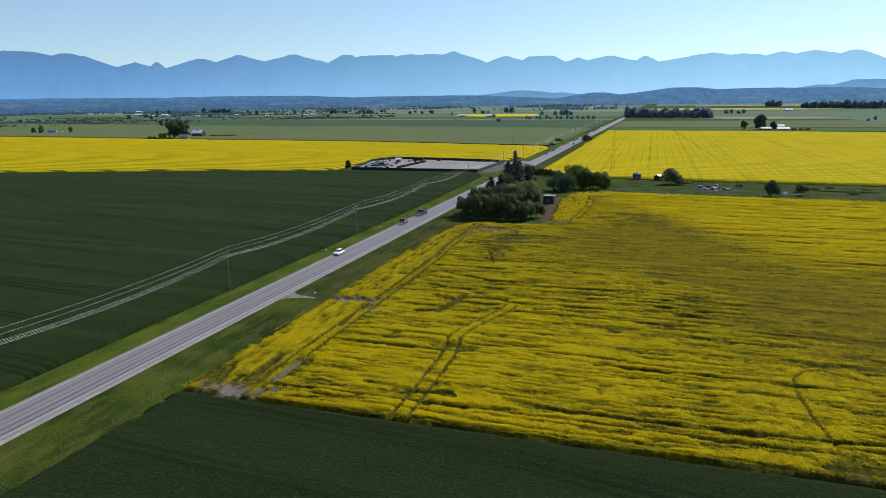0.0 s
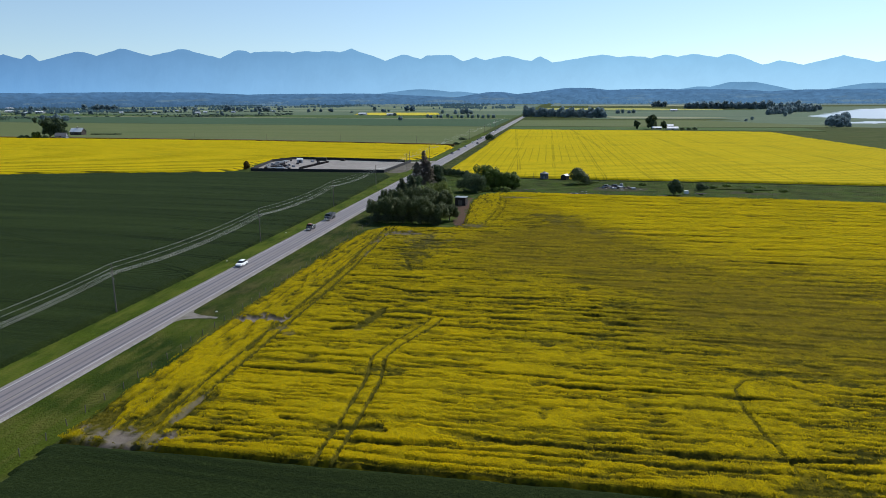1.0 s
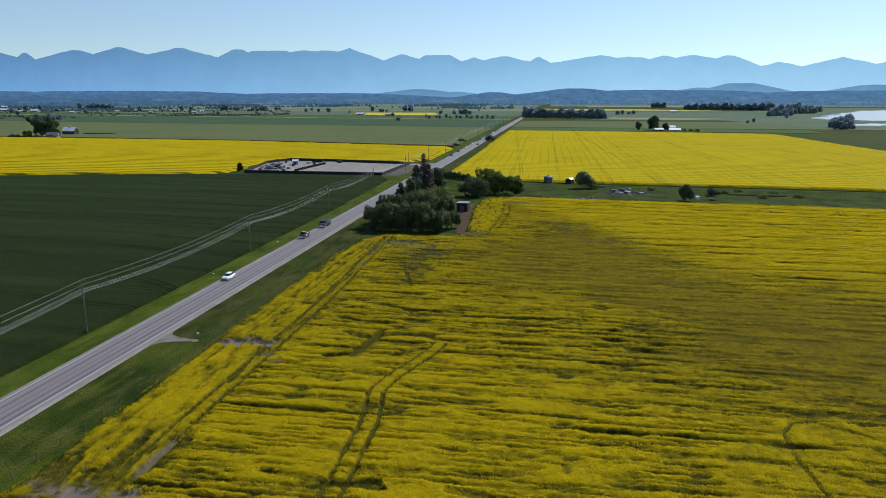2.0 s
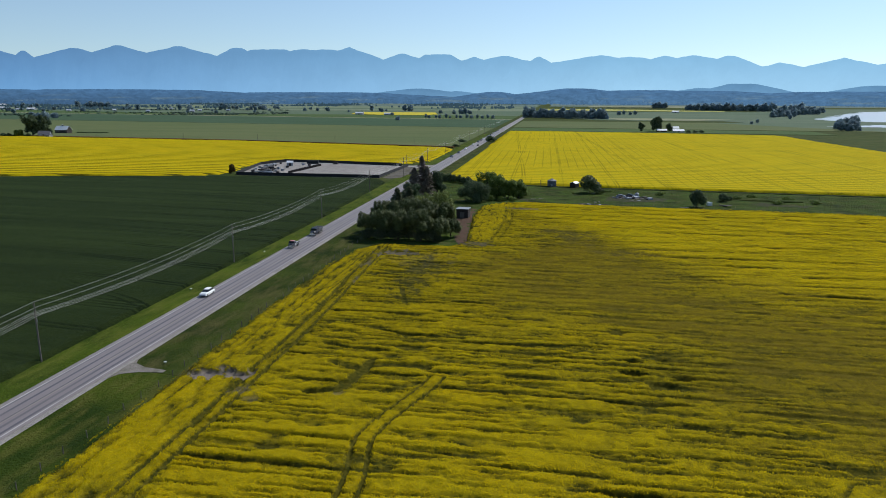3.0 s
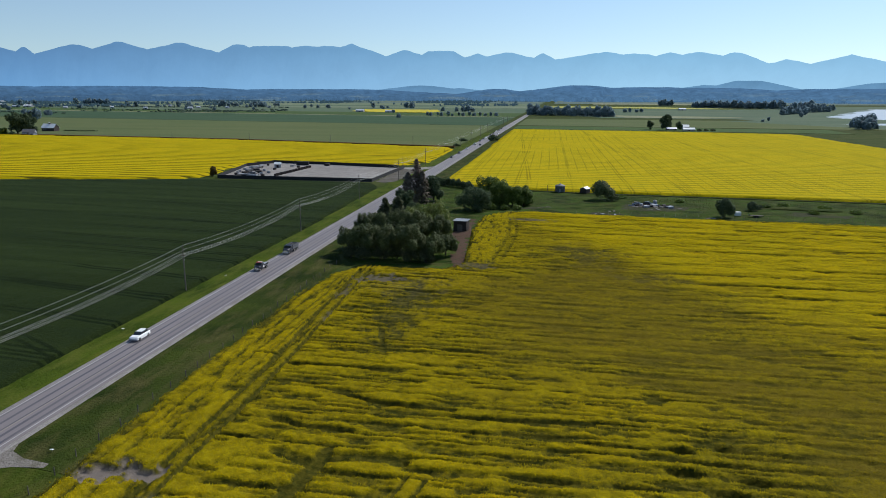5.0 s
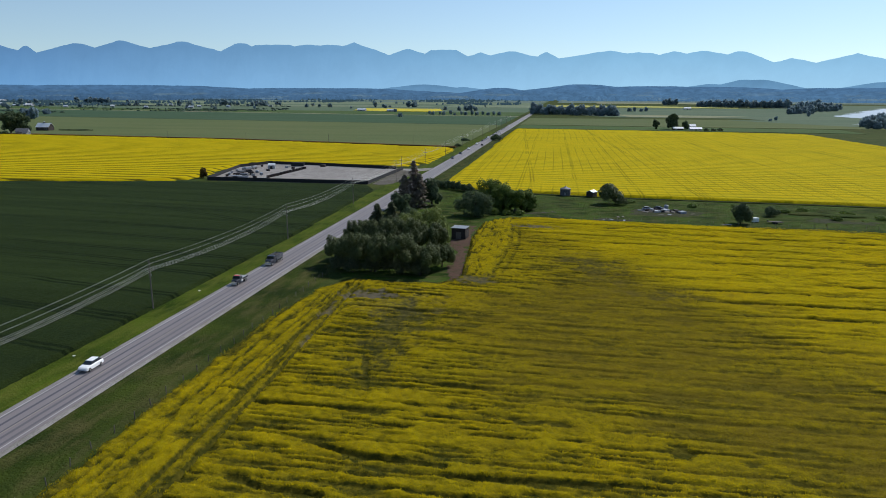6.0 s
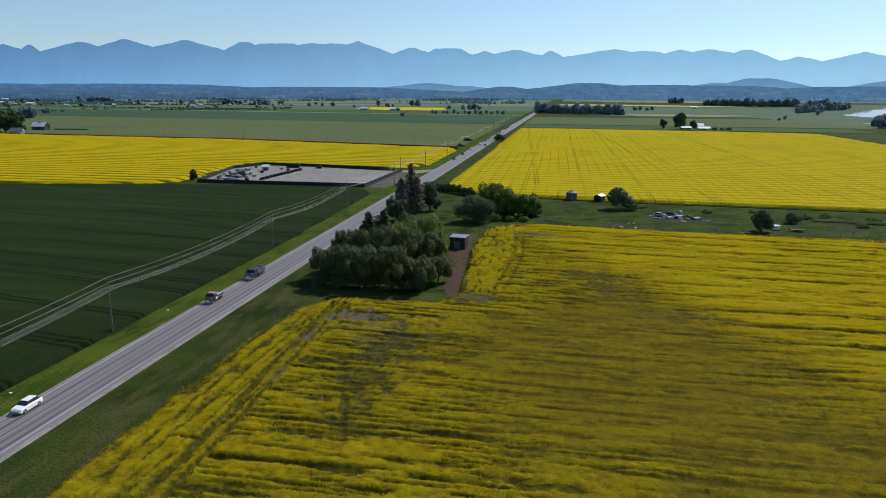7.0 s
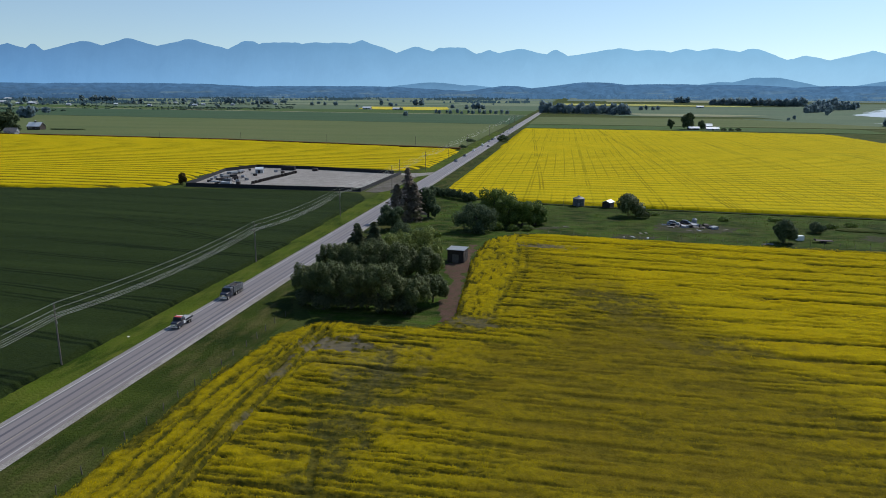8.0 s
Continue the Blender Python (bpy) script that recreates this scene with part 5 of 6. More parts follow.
part("roof", prism([(-2.55, 3.55), (2.55, 3.55), (2.55, 3.68), (-2.55, 3.68)], -2.5, 2.5), "zinc", shed)
for i in range(6):
    part("roof_rib", boxes((-2.5 + 0.95 * i, -2.44 + 0.95 * i, -2.5, 2.5, 3.68, 3.72)), "zinc", shed)
part("fallen_board", prism([(2.4, 0), (2.5, 0), (2.9, 3.0), (2.8, 3.0)], -1.7, -1.4), "wood", shed)

grain_bin = thing("grain_bin", (-16, 405.5, 0), "round corrugated steel grain bin with a cone roof", "grain bin")
bm = bmesh.new()
for i in range(9):
    rod(bm, (0, 0, 0.36 * i), (0, 0, 0.36 * i + 0.33), 2.35, 2.35, 28)
    rod(bm, (0, 0, 0.36 * i + 0.33), (0, 0, 0.36 * i + 0.36), 2.30, 2.30, 28)
part("wall", bm, "dull_steel", grain_bin)
part("roof", rods(((0, 0, 3.24), (0, 0, 4.1), 2.5, 0.35), sides=28), "dull_steel", grain_bin, "dull grey cone roof")
part("cap", rods(((0, 0, 4.08), (0, 0, 4.35), 0.4, 0.32), sides=14), "zinc", grain_bin)
part("hatch", boxes((-0.4, 0.4, -2.42, -2.3, 0.5, 1.7), bevel=0.02), "zinc", grain_bin)
part("ladder", boxes((0.95, 0.99, -2.36, -2.28, 0, 3.3), (1.29, 1.33, -2.26, -2.18, 0, 3.3), *[(0.96, 1.32, -2.34, -2.28, 0.3 * k, 0.3 * k + 0.03) for k in range(1, 11)]), "zinc", grain_bin)
post = thing("fence_post", (-22, 404, 0), "single tall wooden post beside the grain bin", "post")
part("post", rods(((0, 0, -0.2), (0, 0, 3.6), 0.09, 0.07)), "wood", post)
gable_building("shed", -4.2, 404, 4.2, 3.2, 2.3, 0.7, "board", "tin", "small dark shed with a white metal roof", "shed", 62, openings=1)

# the barn, house and trees beyond the far rape field
gable_building("barn", -621.5, 810, 15.5, 10, 4.6, 4.2, "board", "tin", "long dark barn with a pale metal roof and cupola", "barn", 4, True, openings=5)
gable_building("house", -592, 742, 12, 8, 3.4, 3.0, "grey", "slate", "grey farmhouse with a dark grey gabled roof", "house", 20)
gable_building("shed", -576, 728, 7, 5, 2.6, 1.4, "grey", "slate", "small grey outbuilding beside the farmhouse", "shed", -10, openings=1)
broad_tree("large_tree", -612, 748, 25, 19, "leaf_far", "tall dark broad tree beside the farmhouse", 2600, 0.95, 16)
broad_tree("large_tree", -600, 752, 23, 15, "leaf_far", "tall dark tree beside the farmhouse", 2000, 0.95, 14)
broad_tree("small_tree", -618, 732, 8, 11, "leaf_green", "lighter green tree before the farmhouse", 1200, 0.7)
for x, y in ((-634, 728), (-628, 730), (-606, 733), (-640, 735)):
    shrub("shrub", x, y, 4, 8, "leaf_far", "dark low bush round the farmhouse", 400, 0.6, "bushes round the farmhouse")
broad_tree("far_tree", -980, 1162, 11, 9, "leaf_far", "single dark tree in the far field", 700, 0.7)
hedge = thing("hedge", (-575, 812, 0), "low dark hedge beside the barn", "hedge")
leaves("foliage", [(5 * i - 27, 0.4 * i, 0.9, 4, 1.2, 1.0) for i in range(8)], 900, 0.5, "leaf_far", hedge)

# the far farm with parked cars, beyond the olive field
gable_building("house", -978, 898, 12, 8, 2.8, 2.2, "grey", "slate", "low grey house among dark trees", "house", 30)
for x, y, h in ((-1004, 884, 9), (-994, 890, 12), (-988, 884, 7), (-945, 903, 9)):
    broad_tree("far_tree", x, y, h, h * 0.75, "leaf_far", "dark tree beside the low grey house", 500, 0.8, 10, group="trees beside the low house")

# the farm behind the second rape field
gable_building("shed", 120, 992, 12, 7, 2.2, 1.7, "board", "tin", "low shed with a white metal roof", "shed", 0, openings=2)
gable_building("shed", 140, 986, 14, 7.5, 2.2, 1.9, "grey", "tin", "long low shed with a white metal roof", "shed", 2, openings=3)
gable_building("house", 142, 1030, 10, 8, 3.4, 2.4, "grey", "tin", "grey farmhouse with a pale roof", "house", 0)
broad_tree("large_tree", 115, 1002, 20.5, 16, "leaf_far", "large dark tree behind the farm sheds", 2200, 0.95, 16)
broad_tree("small_tree", 95.5, 1009, 12, 9, "leaf_far", "smaller dark tree beside the farm", 1000, 0.7)
broad_tree("small_tree", 131, 1004, 12, 8, "leaf_far", "dark tree between the farm buildings", 1000, 0.7)
for x in (152, 160, 168):
    shrub("shrub", x, 982, 3, 8, "leaf_far", "dark low bush beside the farm sheds", 300, 0.6, "bushes beside the farm")


# ---- vehicles ----
def wheel(x, y, r, w, parent):
    tyre = part("wheel", rods(((x - w / 2, y, r), (x + w / 2, y, r), r), sides=18), "rubber", parent, "black tyre")
    part("rim", rods(((x - w / 2 - 0.01, y, r), (x + w / 2 + 0.01, y, r), r * 0.58), sides=14), "chrome", tyre)


def hull(sections, material, parent, name):
    """A body lofted along y through (y, half width, bottom, top, top half width)."""
    bm = bmesh.new()
    rings = []
    for y, w, z0, z1, wt in sections:
        c = min(0.12, (z1 - z0) * 0.3)
        rings.append([bm.verts.new(v) for v in ((-w, y, z0), (-w, y, z1 - c), (-wt, y, z1), (wt, y, z1), (w, y, z1 - c), (w, y, z0))])
    for p, q in zip(rings[:-1], rings[1:]):
        for i in range(6):
            bm.faces.new((p[i], p[(i + 1) % 6], q[(i + 1) % 6], q[i]))
    bm.faces.new(rings[0][::-1])
    bm.faces.new(rings[-1])
    bmesh.ops.recalc_face_normals(bm, faces=bm.faces)
    return part(name, bm, material, parent)


def car(x, y, paint, label, group="", turn=0.0):
    """A passenger car that faces local -y."""
    ob = thing("car", (x, y, ROAD_Z + 0.05), label, "car", group, turn=turn)
    body = hull([(-2.25, 0.75, 0.4, 0.72, 0.65), (-2.0, 0.88, 0.3, 0.9, 0.78), (-0.9, 0.92, 0.28, 1.0, 0.82), (1.5, 0.92, 0.28, 1.02, 0.82), (2.1, 0.88, 0.35, 0.98, 0.76), (2.25, 0.8, 0.45, 0.85, 0.7)], paint, ob, "body")
    cabin = hull([(-1.0, 0.78, 0.98, 1.03, 0.76), (-0.35, 0.76, 0.98, 1.46, 0.6), (1.3, 0.76, 0.98, 1.5, 0.6), (1.95, 0.76, 0.98, 1.05, 0.74)], "glass", ob, "windows")
    hull([(-0.4, 0.62, 1.44, 1.52, 0.55), (1.35, 0.62, 1.46, 1.55, 0.55)], paint, ob, "roof")
    for sx in (-1, 1):
        part("headlight", boxes((sx * 0.6 - 0.15, sx * 0.6 + 0.15, -2.24, -2.1, 0.6, 0.74), bevel=0.02), "chrome", body)
        part("taillight", boxes((sx * 0.65 - 0.12, sx * 0.65 + 0.12, 2.16, 2.27, 0.7, 0.86), bevel=0.02), "red", body)
        for wy in (-1.4, 1.35):
            wheel(sx * 0.82, wy, 0.33, 0.22, ob)
    part("bumper", boxes((-0.8, 0.8, -2.32, -2.2, 0.35, 0.52), bevel=0.03), "grey", ob)
    return ob


def truck_front(ob, paint, cab_y=-2.0):
    """Bonnet, cab, glass and lights of a lorry that faces local -y."""
    hull([(cab_y - 2.0, 0.85, 0.75, 1.5, 0.75), (cab_y - 1.7, 1.0, 0.6, 1.75, 0.85), (cab_y, 1.15, 0.6, 1.9, 0.95)], paint, ob, "bonnet")
    cab = hull([(cab_y, 1.2, 0.6, 2.0, 1.1), (cab_y + 0.25, 1.2, 0.6, 2.75, 1.0), (cab_y + 1.6, 1.2, 0.6, 2.8, 1.05), (cab_y + 1.7, 1.15, 0.6, 2.6, 1.05)], paint, ob, "cab")
    part("windscreen", prism([(-0.95, 2.08), (0.95, 2.08), (0.85, 2.62), (-0.85, 2.62)], cab_y - 0.02, cab_y + 0.3), "glass", cab)
    for sx in (-1, 1):
        part("side_window", boxes((sx * 1.2 - 0.02, sx * 1.2 + 0.02, cab_y + 0.4, cab_y + 1.3, 1.8, 2.4)), "glass", cab)
        part("headlight", boxes((sx * 0.75 - 0.14, sx * 0.75 + 0.14, cab_y - 2.03, cab_y - 1.9, 0.95, 1.2), bevel=0.02), "chrome", ob)
        part("mirror", boxes((sx * 1.4 - 0.06, sx * 1.4 + 0.06, cab_y - 0.1, cab_y, 1.7, 2.3), bevel=0.02), "black", cab)
        part("exhaust_stack", rods(((sx * 1.05, cab_y + 1.85, 0.8), (sx * 1.05, cab_y + 1.85, 3.1), 0.07)), "chrome", ob)
        wheel(sx * 1.02, cab_y - 1.1, 0.5, 0.3, ob)
    part("bumper", boxes((-1.1, 1.1, cab_y - 2.2, cab_y - 1.98, 0.45, 0.85), bevel=0.04), "chrome", ob)
    part("grille", boxes((-0.55, 0.55, cab_y - 2.06, cab_y - 1.95, 0.9, 1.45), bevel=0.02), "chrome", ob)


dump = thing("dump_truck", (-94.8, 261, ROAD_Z + 0.05), "dark blue dump truck with a dull steel tipping box", "dump truck")
truck_front(dump, "navy", -2.6)
part("chassis", boxes((-0.45, 0.45, -1.0, 5.0, 0.7, 1.0), bevel=0.02), "black", dump)
bm = bmesh.new()
for r in ((-1.2, 1.2, -0.5, 5.1, 1.1, 1.22), (-1.25, -1.15, -0.5, 5.1, 1.1, 2.6), (1.15, 1.25, -0.5, 5.1, 1.1, 2.6), (-1.15, 1.15, -0.5, -0.4, 1.1, 2.8)):
    box(bm, *r)
tipper = part("tipping_box", bm, "dull_steel", dump, "dull steel tipping box")
part("tailgate", boxes((-1.15, 1.15, 5.0, 5.12, 1.2, 2.5), bevel=0.02), "grey", tipper)
for k in range(6):
    for sx in (-1, 1):
        part("box_rib", boxes((sx * 1.29 - 0.04, sx * 1.29 + 0.04, -0.3 + k, -0.2 + k, 1.15, 2.6)), "grey", tipper)
part("load", boxes((-1.14, 1.14, -0.39, 4.99, 1.3, 2.2), bevel=0.25), "board", tipper)
for wy in (1.0, 2.3, 3.6, 4.6):
    for sx in (-1, 1):
        wheel(sx * 0.98, wy, 0.5, 0.5 if wy > 1.5 else 0.3, dump)

dump.scale = (0.86, 0.8, 0.86)
tow = thing("flatbed_truck", (-94.8, 240, ROAD_Z + 0.05), "dark flatbed pickup with a red cab roof and white panels", "pickup truck")
truck_front(tow, "navy", -1.6)
part("roof_panel", boxes((-0.95, 0.95, -1.3, 0.0, 2.76, 2.86), bevel=0.03), "red", tow, "red cab roof")
part("roof_panel", boxes((-0.95, 0.95, 0.02, 0.5, 2.74, 2.84), bevel=0.03), "white", tow, "white roof strip")
for sx in (-1, 1):
    part("side_panel", boxes((sx * 1.22 - 0.03, sx * 1.22 + 0.03, -0.2, 0.9, 0.8, 1.6), bevel=0.01), "white", tow, "white side panel")
bed = part("flat_bed", boxes((-1.25, 1.25, 0.5, 5.2, 1.05, 1.25), bevel=0.03), "grey", tow)
for sx in (-1.2, 1.2):
    part("bed_rail", boxes((sx - 0.05, sx + 0.05, 0.5, 5.2, 1.25, 1.7)), "black", bed)
part("headboard", boxes((-1.2, 1.2, 0.5, 0.6, 1.25, 2.4)), "black", bed)
part("load", boxes((-1.0, 1.0, 1.0, 4.8, 1.25, 1.75), bevel=0.12), "grey", bed)
part("chassis", boxes((-0.45, 0.45, -0.2, 5.0, 0.7, 1.0), bevel=0.02), "black", tow)
for wy in (2.9, 4.0):
    for sx in (-1, 1):
        wheel(sx * 1.0, wy, 0.48, 0.5, tow)

tow.scale = (0.74, 0.64, 0.74)
car(-95.1, 186, "white", "white car driving on the highway")
first = car(-95.1, 566, "navy", "dark car in the queue on the highway", "cars in the distance")
pale = car(-95.1, 700, "white", "pale car in the queue on the highway", "cars in the distance")
for i, y in enumerate((604, 648, 742, 768, 790, 838, 872, 905, 940, 975, 1040)):
    copy_thing(pale if i % 3 == 1 else first, pose(-95.1, y, ROAD_Z + 0.05))
for x, y, turn in ((-962, 903, 70), (-956, 906, 60)):
    copy_thing(pale, pose(x, y, 0.3, 0, 0, turn))
copy_thing(first, pose(-89.0, 690, ROAD_Z + 0.05, 0, 0, 180))
copy_thing(pale, pose(-89.0, 860, ROAD_Z + 0.05, 0, 0, 180))

# ---- the fenced gravel yard ----
YARD = [(-204, 424.5), (-216, 486), (-207, 508.5), (-172, 506), (-113.4, 493.5), (-115.5, 425), (-160, 424.5)]
field("yard", YARD, 0.12, "gravel", "flat pale gravel storage yard inside a black fence")
screen = thing("yard_fence", (0, 0, 0), "black mesh privacy fence round the gravel yard", "fence")
for i in range(len(YARD)):
    a, b = Vector((*YARD[i], 0)), Vector((*YARD[(i + 1) % len(YARD)], 0))
    if i == 3:
        b = a.lerp(b, 0.92)
    n = max(1, round((b - a).length / 9))
    way = (b - a).normalized()
    turn = math.degrees(math.atan2(way.y, way.x))
    for j in range(n):
        c = a.lerp(b, (j + 0.5) / n)
        half = (b - a).length / n / 2
        bm = bmesh.new()
        box(bm, -half + 0.05, half - 0.05, -0.03, 0.03, 0.1, 1.95, m=pose(c.x, c.y, 0, 0, 0, turn))
        part("panel", bm, "black", screen)
        e = a.lerp(b, j / n)
        part("post", rods(((e.x, e.y, -0.1), (e.x, e.y, 2.05), 0.05), sides=6), "black", screen)

bale = None
for i in range(24):
    x, y = -176.5 + 0.14 * i + 0.3 * math.sin(3 * i), 440 + 2.0 * i
    if bale is None:
        bale = thing("pallet_stack", (x, y, 0.12), "dark stack of pallets in a row in the yard", "pallet stack", "pallet stacks in the yard")
        for k in range(5):
            part("pallet", boxes((-0.8, 0.8, -0.6, 0.6, 0.26 * k, 0.26 * k + 0.05), (-0.8, 0.8, -0.6, -0.48, 0.26 * k + 0.05, 0.26 * k + 0.2), (-0.8, 0.8, 0.48, 0.6, 0.26 * k + 0.05, 0.26 * k + 0.2)), "board", bale)
    else:
        copy_thing(bale, pose(x, y, 0.12, 0, 0, 20 * math.sin(2.2 * i)))


def crate(name, x, y, size, paint, label, category, turn=0.0, z=0.12, group=""):
    """A container or box body: ribbed sides, a lid and doors."""
    l, w, h = size
    ob = thing(name, (x, y, z), label, category, group, turn=turn)
    part("body", boxes((-l / 2, l / 2, -w / 2, w / 2, 0.1, h), bevel=0.04), paint, ob)
    part("skid", boxes((-l / 2, l / 2, -w / 2 + 0.1, -w / 2 + 0.25, 0, 0.1), (-l / 2, l / 2, w / 2 - 0.25, w / 2 - 0.1, 0, 0.1)), "black", ob)
    for k in range(int(l)):
        part("rib", boxes((-l / 2 + 0.5 + k, -l / 2 + 0.6 + k, -w / 2 - 0.04, -w / 2, 0.2, h - 0.1)), paint, ob)
    part("door", boxes((l / 2, l / 2 + 0.04, -w / 2 + 0.1, w / 2 - 0.1, 0.2, h - 0.15)), paint, ob)
    return ob


gable_building("site_hut", -193, 482, 4.0, 3.2, 2.4, 1.0, "grey", "tin", "pale grey site hut with a gabled roof in the yard", "hut", 15, openings=1)
crate("storage_container", -183, 499, (8, 2.4, 2.4), "black", "black storage container by the yard fence", "container", 4)
crate("storage_container", -166, 498, (3, 2.0, 1.6), "board", "dark storage container by the yard fence", "container", -4)
for x, y, l, c, t in ((-194, 436, 8, "zinc", 4), (-191, 441, 5, "dull_steel", 8), (-186, 431, 6, "grey", -3), (-197, 446, 6, "board", 60), (-199, 454, 6, "dull_steel", 75), (-200, 463, 5, "board", 80),
                      (-203, 471, 6, "zinc", 70), (-196, 458, 4, "black", 40), (-203, 479, 5, "grey", 80), (-192, 452, 4, "board", 20)):
    ob = thing("flat_trailer", (x, y, 0.12), "loaded flat trailer parked in the gravel yard", "trailer", "trailers in the yard", turn=t)
    part("deck", boxes((-l / 2, l / 2, -1.1, 1.1, 0.8, 0.95), bevel=0.02), "board", ob)
    part("load", boxes((-l / 2 + 0.3, l / 2 - 0.6, -0.95, 0.95, 0.95, 1.3 + 0.7 * random.random()), bevel=0.1), c, ob)
    part("drawbar", rods(((l / 2, 0, 0.75), (l / 2 + 1.4, 0, 0.55), 0.06)), "black", ob)
    for sy in (-1, 1):
        for sx in (-0.5, 0.5):
            part("wheel", rods(((sx, sy * 1.0 - 0.1, 0.4), (sx, sy * 1.0 + 0.1, 0.4), 0.4), sides=14), "rubber", ob)
for i, (x, y) in enumerate(((-183, 437), (-188, 446), (-186, 488), (-180, 484), (-204, 449), (-206, 456), (-190, 470), (-207, 465), (-208, 475), (-201, 441), (-189, 432), (-196, 490), (-204, 492), (-186, 452), (-193, 462))):
    crate("crate", x, y, (1.8, 1.3, 1.2), ("board", "zinc", "grey")[i % 3], "small crate standing in the gravel yard", "crate", 25 * i, group="crates in the yard")

# ---- scrap and odd things in the pasture ----
crate("white_trailer", 53.2, 352.5, (2.0, 1.6, 1.6), "white", "small white box trailer beside a bush", "trailer", 15, 0.0)
ob = thing("flat_trailer", (59.4, 350.2, 0), "old dark flat trailer standing in the pasture", "trailer", turn=-4)
part("deck", boxes((-2.6, 2.6, -1.0, 1.0, 0.6, 0.8), bevel=0.03), "board", ob)
part("headboard", boxes((-2.6, -2.5, -1.0, 1.0, 0.8, 1.3)), "board", ob)
for sx in (-0.6, 0.4):
    for sy in (-0.95, 0.95):
        part("wheel", rods(((sx, sy - 0.1, 0.35), (sx, sy + 0.1, 0.35), 0.35), sides=14), "rubber", ob)
for i in range(26):
    x, y = 14 + 17 * random.random(), 366 + 6.5 * random.random()
    kind = i % 4
    label, cat = "discarded piece of pale scrap on the scrap heap", "scrap"
    ob = thing("scrap_piece", (x, y, 0), label, cat, "scrap heap", turn=360 * random.random())
    l, w, h = 0.8 + 2.2 * random.random(), 0.5 + 1.0 * random.random(), 0.25 + 0.8 * random.random()
    tone = ("grey", "board", "black", "wood")[kind]
    part("panel", prism([(-w, 0.02), (w, 0.02), (w * 0.8, h), (-w * 0.7, h * 0.8)], -l / 2, l / 2), tone, ob)
    part("frame", rods(((-w, -l / 2, 0.05), (w, l / 2, h + 0.2), 0.05), ((w, -l / 2, 0.05), (-w, l / 2, h + 0.1), 0.04)), "board", ob)
wreck = car(17, 371, "grey", "grey wrecked car on the scrap heap", turn=80)
wreck.location.z = 0.0
wreck = car(21.5, 373, "navy", "dark wrecked car on the scrap heap", turn=70)
wreck.location.z = 0.0
tank = thing("water_tank", (24.5, 374.5, 0), "pale upright plastic tank on the scrap heap", "tank")
part("body", rods(((0, 0, 0), (0, 0, 1.7), 0.9), ((0, 0, 1.7), (0, 0, 2.1), 0.9, 0.35), sides=18), "grey", tank)
part("lid", rods(((0, 0, 2.1), (0, 0, 2.2), 0.35), sides=12), "black", tank)
for i in range(14):
    x = (-2, 1, 4, 6, 5, 40, 41, 42, -24, -21, 30, 33, 20, 24)[i] + random.random()
    y = (346, 347, 353, 354, 346, 344, 343.5, 344.5, 358, 359, 366, 365, 361, 362)[i]
    ob = thing("old_board", (x, y, 0), "weathered pale board lying in the pasture grass", "board", "boards in the grass", turn=200 * random.random())
    part("board", boxes((-1.1, 1.1, -0.35, 0.35, 0.05, 0.22), bevel=0.02), ("wood", "grey", "wood")[i % 3], ob)
for x, y in ((-81.2, 145), (-101.5, 190), (-100.8, 232)):
    ob = thing("marker", (x, y, 0.05), "small white marker with a flat top on the verge", "marker", "roadside markers")
    part("post", rods(((0, 0, -0.1), (0, 0, 0.4), 0.04)), "wood", ob)
    part("plate", boxes((-0.25, 0.25, -0.15, 0.1, 0.34, 0.4), bevel=0.01), "white", ob)
patch("dirt_track", [(-49, 326), (-46.5, 326), (-45.6, 306), (-43.6, 280), (-41.4, 260), (-42, 252.5), (-45.2, 253), (-47, 259), (-47.2, 275), (-49.6, 292), (-52, 300), (-50, 306)], "track", "bare reddish dirt track beside the rape", 0.5, 2.4)
for outline in ([(9, 360), (22, 357), (36, 360), (40, 368), (30, 377), (12, 375)], [(-9, 344), (6, 343), (9, 348), (-2, 351)], [(-33, 352), (-24, 355), (-20, 361), (-30, 360)], [(70, 356), (96, 352), (99, 360), (78, 364)]):
    patch("bare_ground", outline, "worn_ground", "worn brown earth showing through the pasture grass", 0.8, 5.0, 0.06)
for x, y, h, w in ((70, 376, 1.5, 5), (77, 378, 2.0, 6), (92, 374, 1.7, 7), (101, 366, 1.6, 6), (36, 383, 1.3, 5), (12, 390, 1.2, 5), (54, 386, 1.2, 6)):
    shrub("scrub_bush", x, y, h, w, "leaf_green", "low dark green scrub in the rough pasture", 420, 0.3, "scrub in the pasture")
# hollow with a bank, in the pasture
for r, (x, y) in enumerate(((78, 372), (90, 370))):
    bm = bmesh.new()
    bmesh.ops.create_uvsphere(bm, u_segments=20, v_segments=10, radius=1)
    bmesh.ops.scale(bm, vec=(8, 2.6, 0.9), verts=bm.verts)
    for v in bm.verts:
        v.co += Vector((0.6, 0.3, 0.25)) * (noise.noise(v.co * 0.7 + Vector((r, 0, 0))))
    bmesh.ops.translate(bm, vec=(x, y, 0), verts=bm.verts)
    tagged(part("earth_bank", bm, "pasture", smooth=True), "low grassy earth bank in the pasture", "bank", kind="structure")

